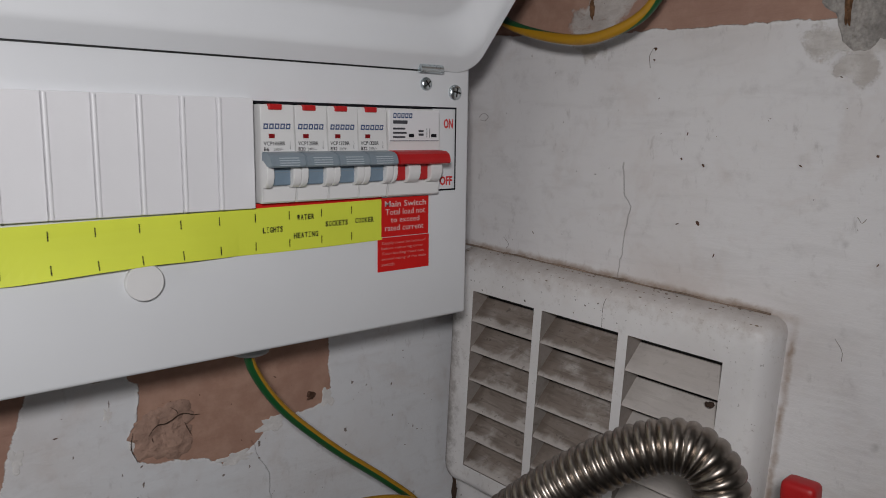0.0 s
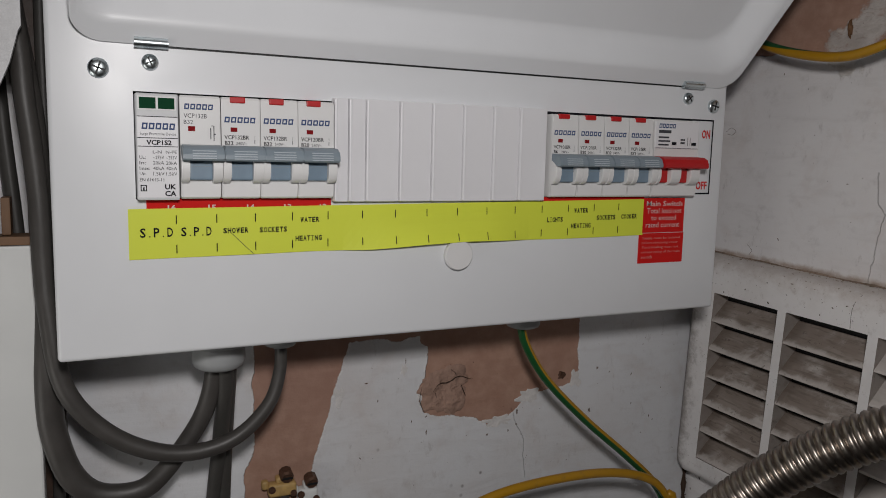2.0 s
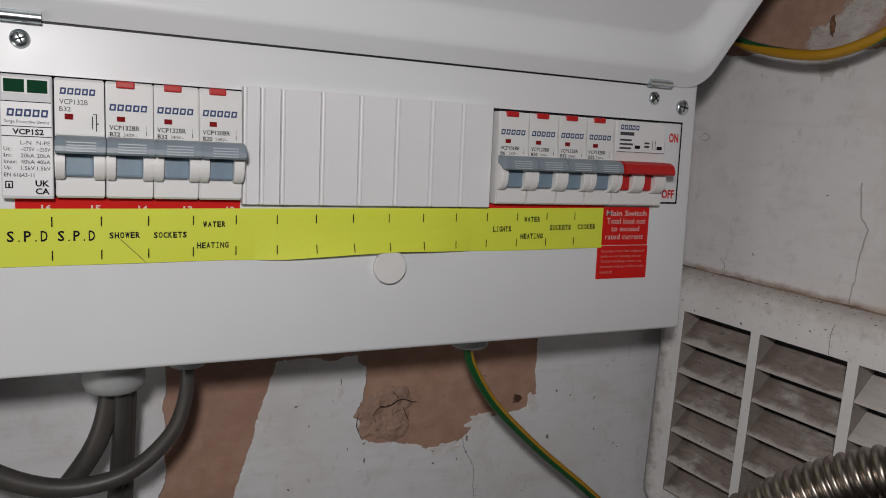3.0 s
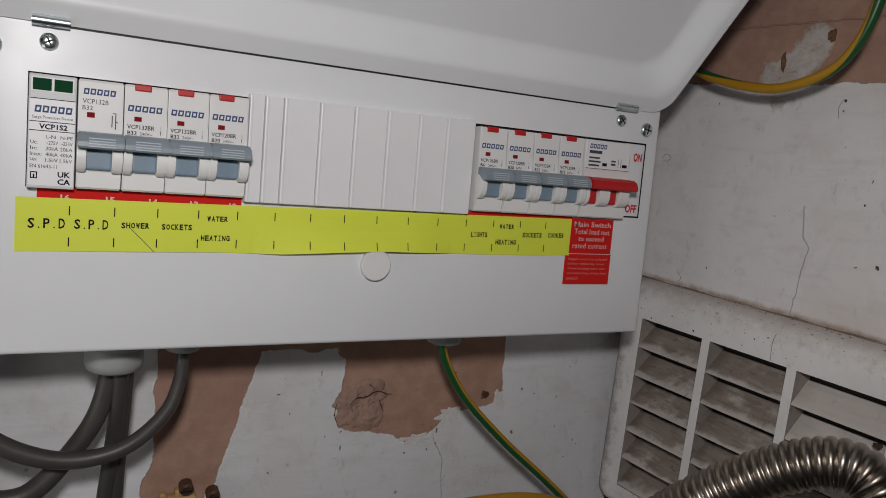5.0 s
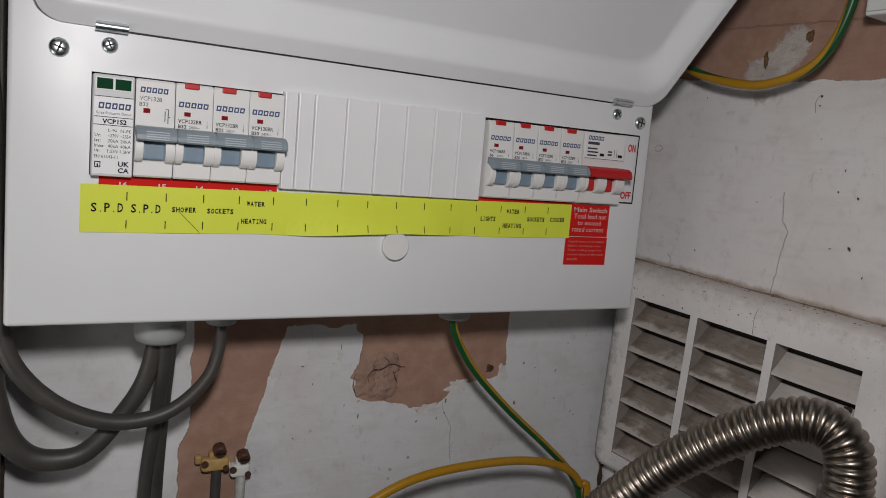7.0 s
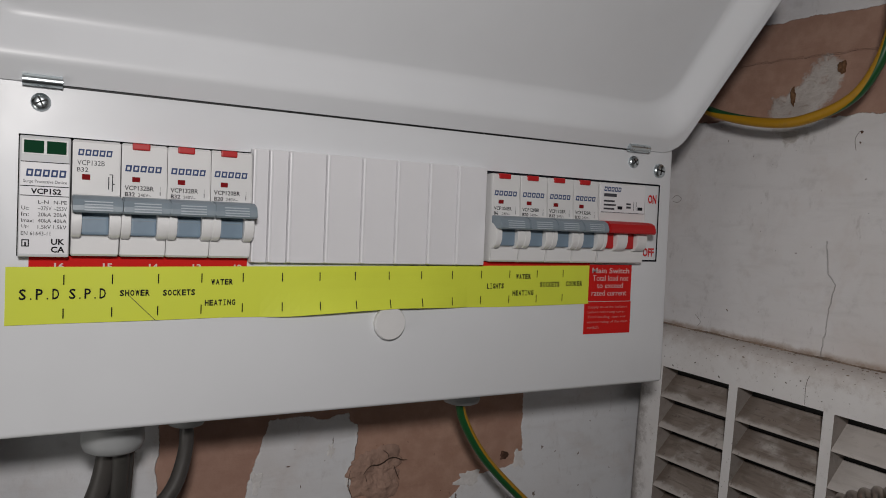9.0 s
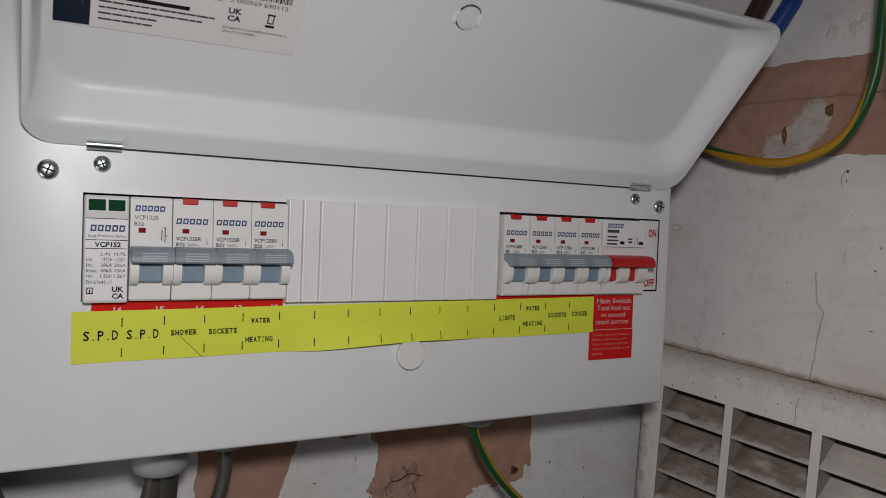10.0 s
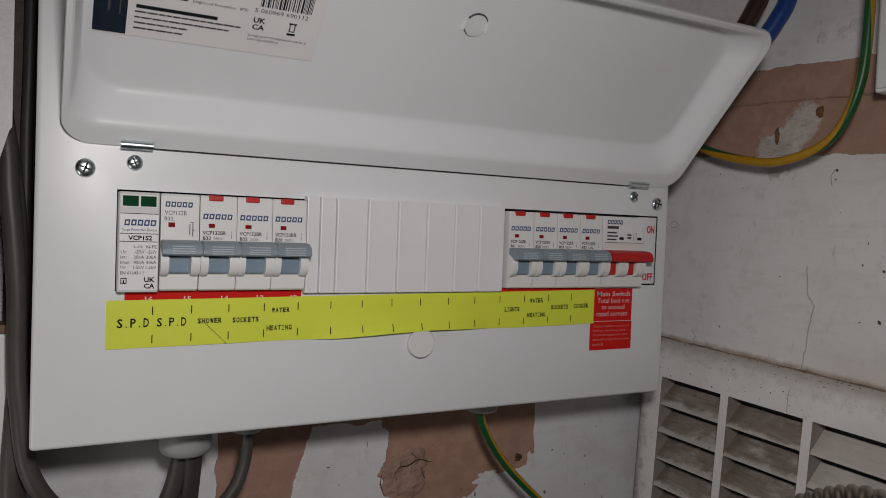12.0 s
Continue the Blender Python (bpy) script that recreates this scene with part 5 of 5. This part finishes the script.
bm = bmesh.new()
for k in range(26):
    r = 0.0002 + 0.0004 * random.random() ** 2
    bmesh.ops.create_icosphere(bm, subdivisions=1, radius=r, matrix=Matrix.Translation((0.017 + 0.15 * random.random() ** 1.4, -FACE, 1.4065 + 0.0155 * random.random())) @ Matrix.Rotation(random.random() * 3, 4, "Y") @ Matrix.Diagonal((1.0, 0.3, 1.8, 1)))
tagged(part("dirt_specks", bm, CRACK, None, at=VENTPOSE), "small black specks of dirt on the vent frame", "dirt", kind="stuff")
bm = bmesh.new()
for k in range(70):
    r = 0.00025 + 0.0006 * random.random() ** 3
    bmesh.ops.create_icosphere(bm, subdivisions=1, radius=r, matrix=Matrix.Translation((0.0005 + 0.013 * random.random() ** 2, -0.0002, 1.22 + 0.19 * random.random())) @ Matrix.Rotation(random.random() * 3, 4, "Y") @ Matrix.Diagonal((0.8, 0.3, 2.2, 1)))
tagged(part("corner_grime", bm, CRACK, None, at=SIDE), "dark flecks of grime along the corner of the walls", "dirt", kind="stuff")
bm = bmesh.new()
for k in range(60):
    r = 0.00015 + 0.0004 * random.random() ** 3
    bmesh.ops.create_icosphere(bm, subdivisions=1, radius=r, matrix=Matrix.Translation((0.172 + 0.27 * random.random(), WALL, 1.26 + 0.115 * random.random())) @ Matrix.Rotation(random.random() * 3, 4, "Y") @ Matrix.Diagonal((0.8, 0.3, 2.4, 1)))
tagged(part("wall_flecks", bm, RUST, None), "small dark flecks and pits in the painted wall", "dirt", kind="stuff")
bm = bmesh.new()
for k in range(46):
    r = 0.00015 + 0.0004 * random.random() ** 3
    bmesh.ops.create_icosphere(bm, subdivisions=1, radius=r, matrix=Matrix.Translation((0.02 + 0.30 * random.random(), -0.0001, 1.44 + 0.22 * random.random())) @ Matrix.Rotation(random.random() * 3, 4, "Y") @ Matrix.Diagonal((0.8, 0.3, 2.4, 1)))
tagged(part("wall_flecks", bm, RUST, None, at=SIDE), "small dark flecks in the side wall's paint", "dirt", kind="stuff")
tagged(part("dirt_clot", rough_patch(0.0028, 0.0018, 0.0010, 11.0, 6, 26, 0.5), CRACK, None, at=VENTPOSE @ Matrix.Translation((0.2040, -0.0125, 1.3770))), "dark clot of dirt in a vent slat", "dirt")
white_box = thing("wall_box", SIDE, "plain white plastic box fixed on the side wall", "box")
part("case", box(0.1875, 0.300, -0.0325, -0.0002, 1.6040, 1.760, 0.0018, 3), BOXWHITE, white_box)
part("case_lid", box(0.1895, 0.298, -0.0345, -0.0327, 1.6060, 1.758, 0.0008), BOXWHITE, white_box)

# ---------------------------------------------------------------- corrugated hose
hose = thing("flexible_hose", SIDE, "corrugated stainless steel flexible hose bent over in front of the vent", "hose")
HOSE = [(0.112, -0.172, 1.240), (0.128, -0.165, 1.278), (0.143, -0.158, 1.304), (0.158, -0.151, 1.3235), (0.1705, -0.1448, 1.3390), (0.1824, -0.1388, 1.3512), (0.1938, -0.1331, 1.3617), (0.2048, -0.1276, 1.3705), (0.2155, -0.1223, 1.3779), (0.2250, -0.1174, 1.3830), (0.2345, -0.1127, 1.3855), (0.2430, -0.1092, 1.3838), (0.2495, -0.1075, 1.3780), (0.2530, -0.107, 1.3690), (0.2540, -0.107, 1.3540)]
PITCH, RMAX = 0.0043, 0.0119


def ripple(s):
    return RMAX - 0.0015 * (1 - abs(math.cos(math.pi * s / PITCH))) ** 1.3


part("corrugated_tube", tube(HOSE, ripple, PITCH / 9, 36), STEEL, hose, smooth=True)
part("collar", lathe([(0.0134, 1.3300), (0.0134, 1.3200), (0.0125, 1.3185), (0.0105, 1.3185)], "z", 32), PIPE, hose, "dull metal end collar", smooth=False, at=Matrix.Translation((0.2540, -0.107, 0.024)))
part("tail_pipe", lathe([(0.0112, 1.3190), (0.0112, -0.0235)], "z", 28), PIPE, hose, "dull metal pipe", smooth=True, at=Matrix.Translation((0.2540, -0.107, 0.024)))

# ---------------------------------------------------------------- red lever beside the hose
valve = thing("valve_lever", SIDE, "red-capped valve lever with a yellow tag near the hose", "valve")
part("cap", box(0.2590, 0.2745, -0.060, -0.048, 1.3430, 1.3615, 0.0035, 3), RED, valve, "glossy red cap", smooth=True)
part("tag", box(0.2580, 0.2740, -0.059, -0.049, 1.300, 1.3428, 0.0015), YELLOWTAG, valve, "yellow marked tag")
part("tag_marking", box(0.2610, 0.2690, -0.0594, -0.0589, 1.328, 1.337), INK, valve)
part("spindle", lathe([(0.005, 1.300), (0.005, 0.0005)], "z", 16), PIPE, valve, smooth=True, at=Matrix.Translation((0.2665, -0.054, 0)))

# ---------------------------------------------------------------- beside the fuse box, on the far side from the vent
tagged(part("wood_batten", box(-0.0085, 0.0050, 0.0660, 0.0796, 0.9, 2.0, 0.0008), DARKWOOD, None), "dark stained wooden batten on the wall", "batten")
panel = thing("wall_panel", Matrix.Identity(4), "plain white panel with a raw wooden top edge beside the fuse box", "panel")
part("board", box(-0.32, -0.0054, 0.0470, 0.0620, 1.00, 1.4540, 0.0012), BOXWHITE, panel)
part("wooden_edge", box(-0.32, -0.0047, 0.0475, 0.0640, 1.4543, 1.4585, 0.0006), WOOD, panel, "raw brown wood edge")
part("wooden_edge", box(-0.0190, -0.0150, 0.0520, 0.0640, 1.4588, 1.4770, 0.0006), WOOD, panel, "raw brown wood edge")


def upper_sheet():
    bm = bmesh.new()
    outline = [(-0.32, 1.90), (-0.0048, 1.90), (-0.0048, 1.5540)]
    for k in range(9):
        a = k / 8
        outline.append((-0.0060 - 0.030 * a, 1.5520 - 0.062 * a ** 0.72))
    outline.append((-0.32, 1.40))
    f = bm.faces.new([bm.verts.new((x, 0.020, z)) for x, z in outline])
    r = bmesh.ops.extrude_face_region(bm, geom=[f])
    for v in r["geom"]:
        if isinstance(v, bmesh.types.BMVert):
            v.co.y += 0.004
    return bm


TEXTURED = material("textured_white", (0.72, 0.72, 0.73), 0.7, 0, 0.12, 300, 0.6, 500)
tagged(part("white_sheet", upper_sheet(), TEXTURED, None), "textured white sheet hanging beside the fuse box", "sheet")
